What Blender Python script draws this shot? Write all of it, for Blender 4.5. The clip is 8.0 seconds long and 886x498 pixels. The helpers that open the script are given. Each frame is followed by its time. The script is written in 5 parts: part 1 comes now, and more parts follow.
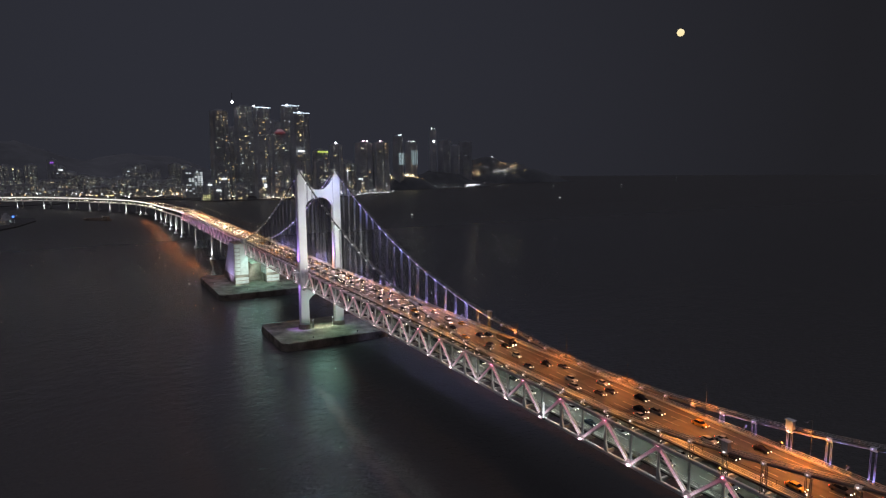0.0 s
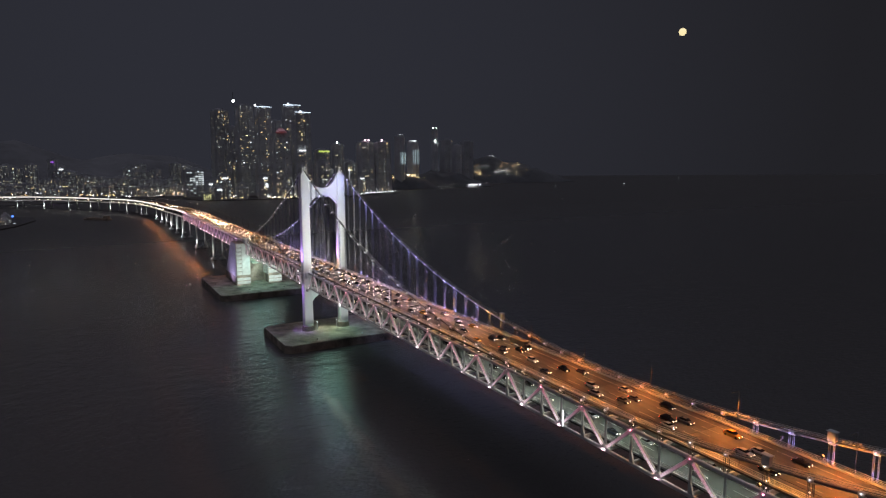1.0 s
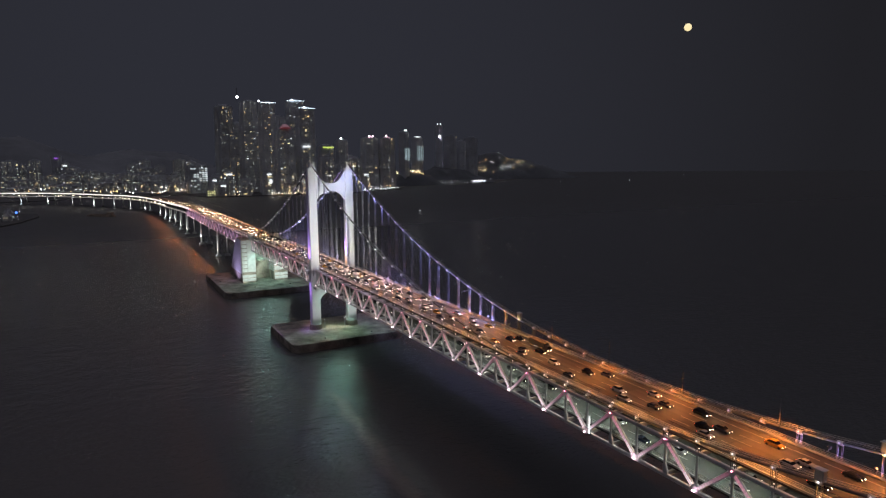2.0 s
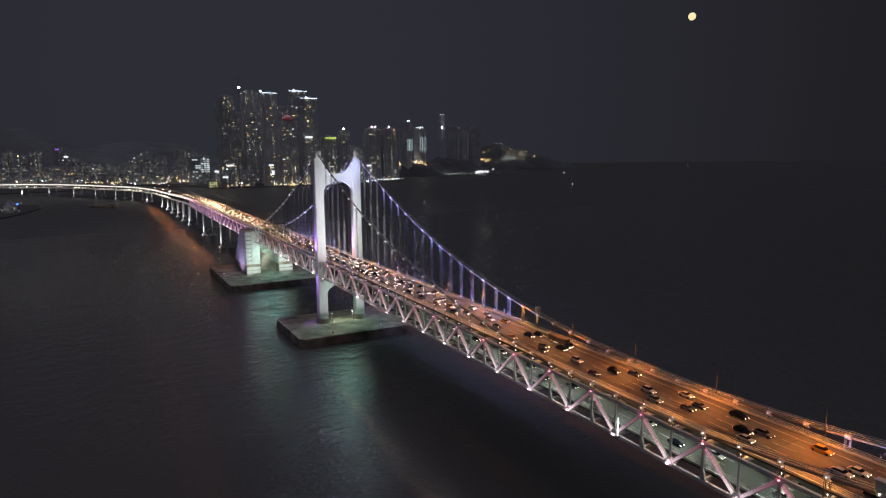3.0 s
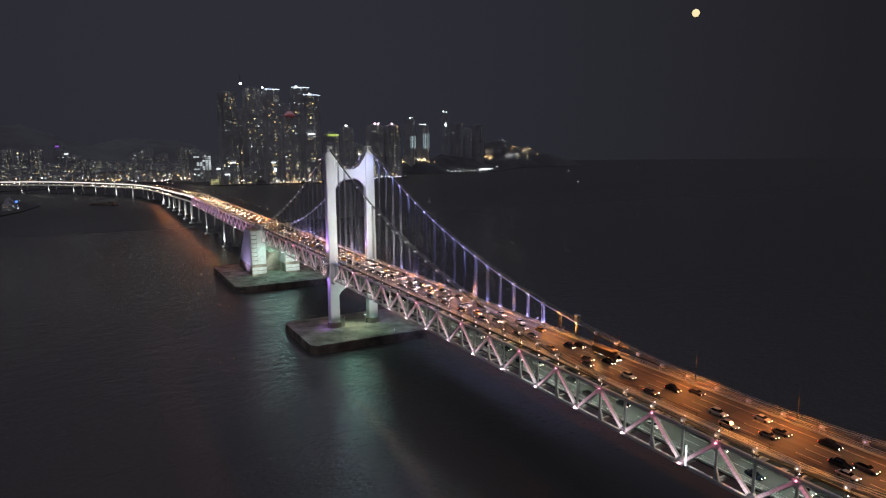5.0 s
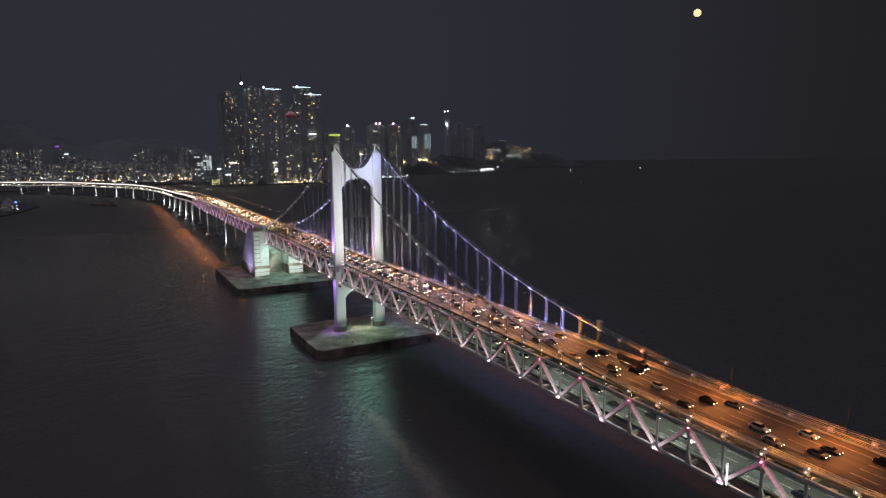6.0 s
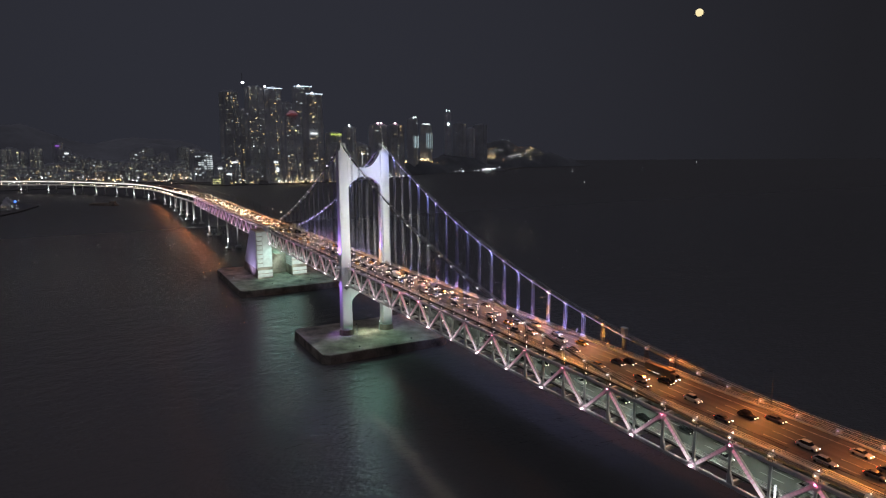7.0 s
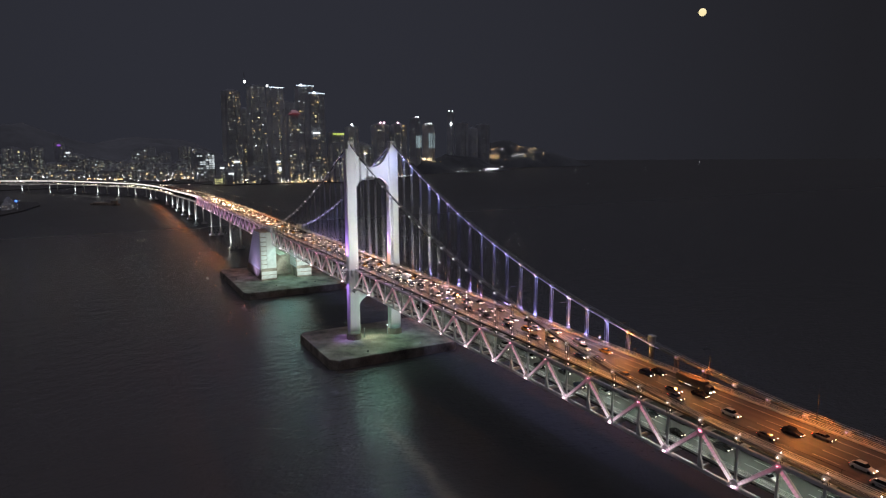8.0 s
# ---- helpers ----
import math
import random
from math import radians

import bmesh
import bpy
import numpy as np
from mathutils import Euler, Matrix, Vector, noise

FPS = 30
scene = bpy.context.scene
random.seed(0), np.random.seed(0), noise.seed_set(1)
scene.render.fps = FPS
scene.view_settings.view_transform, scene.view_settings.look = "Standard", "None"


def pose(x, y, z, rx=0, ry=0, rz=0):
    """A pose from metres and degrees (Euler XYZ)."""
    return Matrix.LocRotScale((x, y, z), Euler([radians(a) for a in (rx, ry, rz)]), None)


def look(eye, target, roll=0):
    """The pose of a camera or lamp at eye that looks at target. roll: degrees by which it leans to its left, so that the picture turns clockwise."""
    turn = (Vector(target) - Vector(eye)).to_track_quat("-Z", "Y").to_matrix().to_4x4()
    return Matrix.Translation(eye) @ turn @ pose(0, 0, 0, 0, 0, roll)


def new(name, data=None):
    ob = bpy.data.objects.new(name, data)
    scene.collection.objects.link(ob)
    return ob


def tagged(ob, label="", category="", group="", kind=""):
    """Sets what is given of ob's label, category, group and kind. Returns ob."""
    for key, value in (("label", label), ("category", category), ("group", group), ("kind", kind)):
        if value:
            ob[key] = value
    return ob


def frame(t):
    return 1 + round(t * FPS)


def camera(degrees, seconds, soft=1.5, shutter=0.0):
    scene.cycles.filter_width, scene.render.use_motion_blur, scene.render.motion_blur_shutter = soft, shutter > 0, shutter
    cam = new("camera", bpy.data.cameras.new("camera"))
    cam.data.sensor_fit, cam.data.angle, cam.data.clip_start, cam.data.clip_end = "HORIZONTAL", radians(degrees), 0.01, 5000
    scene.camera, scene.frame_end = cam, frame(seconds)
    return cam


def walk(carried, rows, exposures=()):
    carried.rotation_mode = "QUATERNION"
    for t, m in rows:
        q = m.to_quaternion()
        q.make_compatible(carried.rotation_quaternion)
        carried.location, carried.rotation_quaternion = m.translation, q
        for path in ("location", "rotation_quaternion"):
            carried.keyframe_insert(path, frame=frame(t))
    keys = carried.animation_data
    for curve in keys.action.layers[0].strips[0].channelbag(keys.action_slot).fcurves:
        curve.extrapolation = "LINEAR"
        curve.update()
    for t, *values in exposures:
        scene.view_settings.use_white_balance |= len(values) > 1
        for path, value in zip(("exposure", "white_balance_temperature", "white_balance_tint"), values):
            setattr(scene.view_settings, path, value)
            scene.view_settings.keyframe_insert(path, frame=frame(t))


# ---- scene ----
cam = camera(69.0, 8.0, soft=1.25)
PATH = [
    (0, (-424.22, 129.47, 120.26), (-337.74, 81.13, 106.72), -0.29),
    (0.5, (-418.58, 128.72, 119.48), (-332.08, 80.39, 105.93), -0.28),
    (1, (-413.00, 128.03, 118.75), (-326.46, 79.79, 105.20), -0.29),
    (1.5, (-407.24, 127.57, 118.16), (-320.59, 79.56, 104.52), -0.30),
    (3, (-389.65, 126.90, 116.56), (-302.99, 79.46, 101.11), -0.38),
    (3.5, (-383.56, 126.63, 116.19), (-296.95, 79.21, 100.36), -0.36),
    (4, (-377.44, 126.29, 115.78), (-290.78, 78.97, 99.96), -0.35),
    (4.5, (-371.19, 125.98, 115.27), (-284.53, 78.65, 99.45), -0.36),
    (6, (-352.94, 125.11, 113.84), (-266.25, 77.83, 98.09), -0.38),
    (6.5, (-346.74, 124.74, 113.41), (-260.06, 77.44, 97.64), -0.35),
    (7, (-340.58, 124.36, 112.98), (-253.86, 77.13, 97.21), -0.32),
    (7.5, (-334.53, 124.02, 112.60), (-247.77, 76.86, 96.85), -0.30),
    (8, (-328.66, 123.66, 112.33), (-241.84, 76.60, 96.55), -0.26),
]
walk(cam, [(t, look(eye, target, roll)) for t, eye, target, roll in PATH])

# ------------------------------------------------------------ night sky
world = bpy.data.worlds.new("night_sky")
scene.world = world
world.use_nodes = True
wn, wl = world.node_tree.nodes, world.node_tree.links
wn.clear()
w_out, w_bg = wn.new("ShaderNodeOutputWorld"), wn.new("ShaderNodeBackground")
w_tc = wn.new("ShaderNodeTexCoord")
w_dot = wn.new("ShaderNodeVectorMath")
w_dot.operation = "DOT_PRODUCT"
w_dot.inputs[1].default_value = (0.97, -0.20, 0.10)      # the glow of the city
w_ramp = wn.new("ShaderNodeValToRGB")
w_ramp.color_ramp.elements[0].position, w_ramp.color_ramp.elements[0].color = 0.66, (0.0152, 0.0150, 0.0184, 1)
w_ramp.color_ramp.elements[1].position, w_ramp.color_ramp.elements[1].color = 0.99, (0.0254, 0.0265, 0.0358, 1)
wl.new(w_tc.outputs["Generated"], w_dot.inputs[0])
wl.new(w_dot.outputs["Value"], w_ramp.inputs[0])
w_sep, w_up = wn.new("ShaderNodeSeparateXYZ"), wn.new("ShaderNodeMapRange")
w_up.interpolation_type = "SMOOTHSTEP"                   # overcast: the sky grows brighter towards the zenith
for i, v in enumerate((0.55, 1.0, 1.0, 19.5)):
    w_up.inputs[1 + i].default_value = v
wl.new(w_tc.outputs["Generated"], w_sep.inputs[0])
wl.new(w_sep.outputs["Z"], w_up.inputs[0])
wl.new(w_up.outputs[0], w_bg.inputs[1])
wl.new(w_ramp.outputs[0], w_bg.inputs[0])
wl.new(w_bg.outputs[0], w_out.inputs[0])


def lamp(name, kind, eye, target, watts, colour, size=1.0, size_y=None, cone=90, spread=180, blend=0.6):
    data = bpy.data.lights.new(name, kind)
    data.energy, data.color = watts, colour
    if kind == "AREA":
        data.spread = radians(spread)
        data.shape = "RECTANGLE"
        data.size, data.size_y = size, size_y or size
    else:
        data.shadow_soft_size = size
    if kind == "SPOT":
        data.spot_size, data.spot_blend = radians(cone), blend
    ob = new(name, data)
    ob.matrix_world = look(eye, target)
    return ob


SODIUM, FLUO, VIOLET = (1.0, 0.26, 0.042), (0.90, 1.0, 0.89), (0.45, 0.20, 1.0)
XT, YA, YB, YC = 5.4, 0.0, -25.0, -12.5          # tower's station, the two truss planes, the axis
DECK, LOW = 45.6, 36.0                           # road levels
X0 = -420.0                                      # near end of the bridge

# ------------------------------------------------------------ materials


def nodes_of(name):
    m = bpy.data.materials.new(name)
    m.use_nodes = True
    n, l = m.node_tree.nodes, m.node_tree.links
    return m, n, l, n["Principled BSDF"]


def surface(name, colour, rough=0.6, metal=0.0, vary=0.25, scale=0.6, fine=6.0, bump=0.1, spread=0.0, stretch=(1, 1, 1)):
    """Painted, cast or rolled stuff: broad stains, fine grain, a little relief, and a shade of its own for each piece."""
    m, n, l, b = nodes_of(name)
    tc, mp = n.new("ShaderNodeTexCoord"), n.new("ShaderNodeMapping")
    mp.inputs["Scale"].default_value = stretch
    l.new(tc.outputs["Object"], mp.inputs[0])
    big, small = n.new("ShaderNodeTexNoise"), n.new("ShaderNodeTexNoise")
    big.inputs["Scale"].default_value, small.inputs["Scale"].default_value = scale, fine
    big.inputs["Detail"].default_value, small.inputs["Detail"].default_value = 5, 4
    l.new(mp.outputs[0], big.inputs["Vector"])
    l.new(mp.outputs[0], small.inputs["Vector"])
    add = n.new("ShaderNodeMath")
    add.operation = "MULTIPLY_ADD"
    add.inputs[1].default_value = 0.35
    l.new(small.outputs[0], add.inputs[0])
    l.new(big.outputs[0], add.inputs[2])
    ramp = n.new("ShaderNodeValToRGB")
    lo = [c * (1 - vary) for c in colour]
    hi = [min(1, c * (1 + vary)) for c in colour]
    ramp.color_ramp.elements[0].position, ramp.color_ramp.elements[0].color = 0.42, (*lo, 1)
    ramp.color_ramp.elements[1].position, ramp.color_ramp.elements[1].color = 0.95, (*hi, 1)
    l.new(add.outputs[0], ramp.inputs[0])
    out = ramp.outputs[0]
    if spread:
        info, hsv, rng = n.new("ShaderNodeObjectInfo"), n.new("ShaderNodeHueSaturation"), n.new("ShaderNodeMapRange")
        rng.inputs[3].default_value, rng.inputs[4].default_value = 1 - spread, 1 + spread
        l.new(info.outputs["Random"], rng.inputs[0])
        l.new(rng.outputs[0], hsv.inputs["Value"])
        l.new(out, hsv.inputs["Color"])
        out = hsv.outputs[0]
    l.new(out, b.inputs["Base Color"])
    b.inputs["Roughness"].default_value, b.inputs["Metallic"].default_value = rough, metal
    if bump:
        bp = n.new("ShaderNodeBump")
        bp.inputs["Strength"].default_value, bp.inputs["Distance"].default_value = bump, 0.05
        l.new(small.outputs[0], bp.inputs["Height"])
        l.new(bp.outputs[0], b.inputs["Normal"])
    return m


def glow(name, colour, strength, lights=False, spread=0.0, steep=1):
    """A lamp's glass."""
    m, n, l, b = nodes_of(name)
    b.inputs["Base Color"].default_value = (0.8, 0.8, 0.8, 1)
    b.inputs["Emission Color"].default_value = (*colour, 1)
    b.inputs["Emission Strength"].default_value = strength
    if spread:
        info, rng = n.new("ShaderNodeObjectInfo"), n.new("ShaderNodeMapRange")
        rng.inputs[3].default_value, rng.inputs[4].default_value = strength * (1 - spread), strength * (1 + spread)
        src = info.outputs["Random"]
        if steep != 1:
            pw = n.new("ShaderNodeMath")
            pw.operation = "POWER"
            pw.inputs[1].default_value = steep
            l.new(src, pw.inputs[0])
            src = pw.outputs[0]
        l.new(src, rng.inputs[0])
        l.new(rng.outputs[0], b.inputs["Emission Strength"])
    m.cycles.emission_sampling = "FRONT_BACK" if lights else "NONE"
    return m


def water_stuff():
    m, n, l, b = nodes_of("sea_water")
    b.inputs["Base Color"].default_value = (0.097, 0.093, 0.089, 1)
    b.inputs["Roughness"].default_value, b.inputs["IOR"].default_value = 0.12, 1.33
    b.inputs["Specular IOR Level"].default_value = 0.30
    tc = n.new("ShaderNodeTexCoord")
    last = None
    for scale, dist, turn, stretch in ((0.05, 0.80, 0.6, 2.0), (0.22, 0.52, 0.9, 1.5), (0.55, 0.36, 0.3, 1.4)):
        mp, nz, bp = n.new("ShaderNodeMapping"), n.new("ShaderNodeTexNoise"), n.new("ShaderNodeBump")
        mp.inputs["Rotation"].default_value = (0, 0, turn)
        mp.inputs["Scale"].default_value = (scale * stretch, scale, scale)
        nz.inputs["Scale"].default_value, nz.inputs["Detail"].default_value = 1.0, 3
        bp.inputs["Strength"].default_value, bp.inputs["Distance"].default_value = 1.0, dist
        l.new(tc.outputs["Object"], mp.inputs[0])
        l.new(mp.outputs[0], nz.inputs["Vector"])
        l.new(nz.outputs[0], bp.inputs["Height"])
        if last:
            l.new(last.outputs[0], bp.inputs["Normal"])
        last = bp
    l.new(last.outputs[0], b.inputs["Normal"])
    sep, wind = n.new("ShaderNodeSeparateXYZ"), n.new("ShaderNodeMapRange")       # the open bay is ruffled by the wind
    wind.interpolation_type = "SMOOTHSTEP"
    for i, v in enumerate((150.0, 1100.0, 0.12, 0.42)):
        wind.inputs[1 + i].default_value = v
    l.new(tc.outputs["Object"], sep.inputs[0])
    l.new(sep.outputs["X"], wind.inputs[0])
    l.new(wind.outputs[0], b.inputs["Roughness"])
    # deck lights' spill along the bridge, painted on the water as a thin streak
    streak_noise = n.new("ShaderNodeTexNoise")
    streak_noise.inputs["Scale"].default_value, streak_noise.inputs["Detail"].default_value = 0.03, 4
    l.new(tc.outputs["Object"], streak_noise.inputs["Vector"])

    def calc(kind, one, two, three=None):
        k = n.new("ShaderNodeMath")
        k.operation = kind
        for i, v in enumerate((one, two, three)):
            if isinstance(v, (int, float)):
                k.inputs[i].default_value = v
            elif v is not None:
                l.new(v, k.inputs[i])
        return k.outputs[0]

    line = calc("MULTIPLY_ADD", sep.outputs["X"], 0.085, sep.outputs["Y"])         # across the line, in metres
    off = calc("ABSOLUTE", calc("ADD", calc("MULTIPLY_ADD", streak_noise.outputs[0], 14.0, line), -24.5), 0.0)
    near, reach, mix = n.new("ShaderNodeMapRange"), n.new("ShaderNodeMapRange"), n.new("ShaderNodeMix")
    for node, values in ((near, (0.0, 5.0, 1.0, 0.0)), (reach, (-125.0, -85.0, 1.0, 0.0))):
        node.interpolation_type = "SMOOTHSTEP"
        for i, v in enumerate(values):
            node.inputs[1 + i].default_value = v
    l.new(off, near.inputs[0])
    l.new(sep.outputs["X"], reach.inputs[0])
    patchy = calc("MULTIPLY", calc("MULTIPLY", near.outputs[0], reach.outputs[0]), calc("MULTIPLY", streak_noise.outputs[0], 1.3))
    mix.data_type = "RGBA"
    # paler brown in the base colour where the spilled light lies
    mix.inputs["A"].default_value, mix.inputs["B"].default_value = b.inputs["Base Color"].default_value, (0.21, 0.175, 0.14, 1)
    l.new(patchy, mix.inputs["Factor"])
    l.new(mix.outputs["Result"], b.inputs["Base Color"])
    return m


M_WATER = water_stuff()
M_STEEL = surface("painted_bridge_steel", (0.66, 0.665, 0.65), 0.5, 0.0, 0.18, 0.25, 3.0, 0.06, 0.08)
M_TOWER = surface("white_painted_tower", (0.72, 0.73, 0.71), 0.55, 0.0, 0.10, 0.08, 1.2, 0.05, 0, (1, 1, 0.3))
M_CONC = surface("weathered_concrete", (0.31, 0.265, 0.215), 0.9, 0.0, 0.8, 0.11, 1.6, 0.4)
M_PANEL = surface("pale_concrete_panel", (0.55, 0.56, 0.54), 0.75, 0.0, 0.18, 0.3, 3.0, 0.15, 0.06)
M_ROAD = surface("asphalt", (0.060, 0.057, 0.053), 0.75, 0.0, 0.5, 0.45, 9.0, 0.15, 0, (0.04, 1, 1))
M_ROADL = surface("concrete_roadway", (0.100, 0.103, 0.094), 0.8, 0.0, 0.25, 0.10, 6.0, 0.15, 0, (0.25, 1, 1))
M_PAINT = surface("road_paint", (0.36, 0.35, 0.32), 0.7, 0.0, 0.7, 0.5, 8.0, 0.0)
M_PAINTL = surface("fresh_road_paint", (0.80, 0.80, 0.78), 0.6, 0.0, 0.25, 1.0, 8.0, 0.0)
M_RAIL = surface("galvanised_rail", (0.62, 0.61, 0.58), 0.5, 0.1, 0.2, 0.8, 8.0, 0.05)
M_HANGER = surface("hanger_rope", (0.088, 0.088, 0.102), 0.6, 0.0, 0.2, 1.0, 10.0, 0.0)
M_CABLE = surface("wrapped_cable", (0.15, 0.148, 0.142), 0.5, 0.0, 0.2, 1.0, 10.0, 0.1)
M_POLE = surface("dull_lamp_pole", (0.06, 0.06, 0.064), 0.95, 0.0, 0.2, 0.8, 8.0, 0.05)
M_DARK = surface("dark_steel", (0.05, 0.05, 0.055), 0.5, 0.2, 0.3, 1.0, 8.0, 0.05)
M_TYRE = surface("tyre_rubber", (0.02, 0.02, 0.02), 0.9, 0.0, 0.3, 2.0, 10.0, 0.05)
M_GLASS = surface("car_glass", (0.012, 0.013, 0.015), 0.08, 0.0, 0.2, 1.0, 4.0, 0.0)
M_FACADE = surface("tower_facade", (0.62, 0.63, 0.66), 0.7, 0.0, 0.25, 0.02, 0.3, 0.0, 0.15)
M_PALE = surface("pale_facade", (0.66, 0.66, 0.67), 0.75, 0.0, 0.12, 0.02, 0.3, 0.0, 0.1)
M_HILL = surface("dark_wooded_hill", (0.135, 0.14, 0.145), 0.95, 0.0, 0.4, 0.004, 0.03, 0.0)
# paler copy of the hill colour, with the distance haze put into it
M_HAZE = surface("hazed_wooded_hill", (0.20, 0.205, 0.215), 0.95, 0.0, 0.25, 0.004, 0.03, 0.0)
M_LAND = surface("shore_ground", (0.10, 0.095, 0.09), 0.9, 0.0, 0.4, 0.01, 0.1, 0.0)
PAINTS = [surface("car_paint_" + k, c, 0.25, 0.0, 0.06, 0.5, 5.0, 0.0) for k, c in (
    ("black", (0.015, 0.015, 0.017)), ("white", (0.52, 0.52, 0.50)), ("silver", (0.38, 0.39, 0.40)),
    ("grey", (0.10, 0.10, 0.11)), ("blue", (0.020, 0.028, 0.055)))]
M_TAXI = surface("taxi_paint", (0.55, 0.29, 0.05), 0.25, 0.0, 0.06, 0.5, 5.0, 0.0)
M_VAN = surface("truck_box", (0.50, 0.50, 0.48), 0.5, 0.0, 0.12, 0.5, 4.0, 0.0)

G_HEAD = glow("headlight", (1.0, 0.86, 0.62), 14, False, 0.5)
G_HEADFAR = glow("headlight_far", (1.0, 0.82, 0.58), 22, False, 0.6)
G_TAIL = glow("tail_light", (1.0, 0.05, 0.02), 5)
G_PINK = glow("pink_uplight", (1.0, 0.62, 0.76), 60, True, 0.3)
G_RED = glow("red_node_light", (1.0, 0.16, 0.30), 80, True, 0.5)
G_DOT = glow("white_lamp_dot", (1.0, 0.90, 0.95), 5, False, 0.35)
G_CDOT = glow("violet_cable_lamp", (0.62, 0.48, 1.0), 3.0, False, 0.4)
G_STREET = glow("sodium_lamp", (1.0, 0.70, 0.35), 30, False, 0.3)
G_STREETFAR = glow("lit_sodium_lamp", (1.0, 0.80, 0.55), 12, False, 0.3)
M_LENS = surface("lamp_lens", (0.5, 0.5, 0.48), 0.3, 0.0, 0.1)
G_FLOOD = glow("floodlight_glass", (0.92, 0.95, 1.0), 12)
G_AMBER = glow("amber_glass", (1.0, 0.48, 0.10), 1.5)
G_BAR = glow("white_tube", (0.95, 1.0, 1.0), 1.4)
G_EDGE = glow("girder_edge_glow", (1.0, 0.92, 0.84), 1.1)
G_EDGELOW = glow("girder_edge_glow_low", (1.0, 0.92, 0.84), 0.26)
G_VTUBE = glow("violet_cable_glow", (0.40, 0.34, 0.85), 0.55)
G_BASE = glow("pier_uplight", (0.9, 0.97, 1.0), 10)
G_MOON = glow("moon_face", (1.0, 0.83, 0.45), 1.0)
WINDOWS = [glow("window_" + k, c, s, False, 0.75, 2) for k, c, s in (
    ("warm", (1.0, 0.62, 0.24), 1.7), ("yellow", (1.0, 0.82, 0.42), 2.0), ("white", (0.86, 0.95, 1.0), 1.7),
    ("dim", (0.85, 0.95, 0.85), 0.55), ("dimwarm", (0.98, 0.75, 0.40), 0.6))]
def dim_stuff():
    m, n, l, b = nodes_of("dim_window")
    geo, rng, pw = n.new("ShaderNodeNewGeometry"), n.new("ShaderNodeMapRange"), n.new("ShaderNodeMath")
    pw.operation = "POWER"
    pw.inputs[1].default_value = 4.0
    rng.inputs[3].default_value, rng.inputs[4].default_value = 0.01, 0.85
    l.new(geo.outputs["Random Per Island"], pw.inputs[0])
    l.new(pw.outputs[0], rng.inputs[0])
    l.new(rng.outputs[0], b.inputs["Emission Strength"])
    hue, ramp = n.new("ShaderNodeMath"), n.new("ShaderNodeValToRGB")
    hue.operation = "PINGPONG"
    hue.inputs[1].default_value = 0.07
    ten = n.new("ShaderNodeMath")
    ten.operation, ten.inputs[1].default_value = "MULTIPLY", 14.0
    ramp.color_ramp.elements[0].color, ramp.color_ramp.elements[1].color = (1.0, 0.82, 0.50, 1), (0.80, 0.97, 0.92, 1)
    l.new(geo.outputs["Random Per Island"], hue.inputs[0])
    l.new(hue.outputs[0], ten.inputs[0])
    l.new(ten.outputs[0], ramp.inputs[0])
    l.new(ramp.outputs[0], b.inputs["Emission Color"])
    b.inputs["Base Color"].default_value = (0.1, 0.1, 0.1, 1)
    m.cycles.emission_sampling = "NONE"
    return m


G_DIM = dim_stuff()
G_CITYW = glow("city_lamp_white", (0.92, 0.96, 1.0), 7.0, False, 0.6)
G_CITYO = glow("city_lamp_orange", (1.0, 0.55, 0.20), 6.0, False, 0.6)
G_CROWN = glow("crown_light", (0.72, 0.86, 1.0), 2.2, False, 0.4)
G_REDROOF = glow("red_roof_light", (1.0, 0.03, 0.06), 0.075)
G_CITYY = glow("city_lamp_warm_white", (1.0, 0.78, 0.45), 6.0, False, 0.6)
G_SHOP = glow("shop_window", (0.90, 0.86, 0.34), 0.9, False, 0.9)
G_STRIP = glow("tall_light_strip", (0.72, 0.95, 1.0), 0.75, False, 0.3)
G_MAGENTA = glow("violet_sign", (0.40, 0.10, 0.85), 0.8)
G_PINKTOP = glow("pink_roof_light", (1.0, 0.62, 0.80), 6)
G_BLUE = glow("blue_lamp", (0.06, 0.22, 1.0), 2.2)
G_PANEL = glow("white_sign", (0.92, 0.97, 1.0), 1.5)
G_SIGN = glow("yellow_sign", (0.75, 0.95, 0.15), 1.0)



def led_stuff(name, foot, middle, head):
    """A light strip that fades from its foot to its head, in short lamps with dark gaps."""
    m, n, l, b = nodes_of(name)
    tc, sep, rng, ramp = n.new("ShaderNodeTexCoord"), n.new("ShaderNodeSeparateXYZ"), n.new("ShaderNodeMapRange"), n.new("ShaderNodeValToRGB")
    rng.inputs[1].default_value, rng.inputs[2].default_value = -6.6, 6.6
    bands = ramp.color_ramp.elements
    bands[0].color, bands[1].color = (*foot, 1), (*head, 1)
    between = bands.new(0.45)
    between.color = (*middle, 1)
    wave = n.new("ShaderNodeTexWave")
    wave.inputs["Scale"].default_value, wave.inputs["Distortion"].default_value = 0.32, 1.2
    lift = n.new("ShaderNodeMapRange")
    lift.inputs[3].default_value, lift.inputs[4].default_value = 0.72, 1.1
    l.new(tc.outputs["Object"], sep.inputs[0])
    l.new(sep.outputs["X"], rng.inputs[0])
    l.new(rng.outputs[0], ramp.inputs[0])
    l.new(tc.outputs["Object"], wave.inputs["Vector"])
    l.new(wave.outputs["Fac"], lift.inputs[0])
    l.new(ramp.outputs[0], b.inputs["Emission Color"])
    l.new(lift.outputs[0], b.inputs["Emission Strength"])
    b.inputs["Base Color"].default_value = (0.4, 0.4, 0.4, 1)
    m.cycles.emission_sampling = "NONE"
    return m


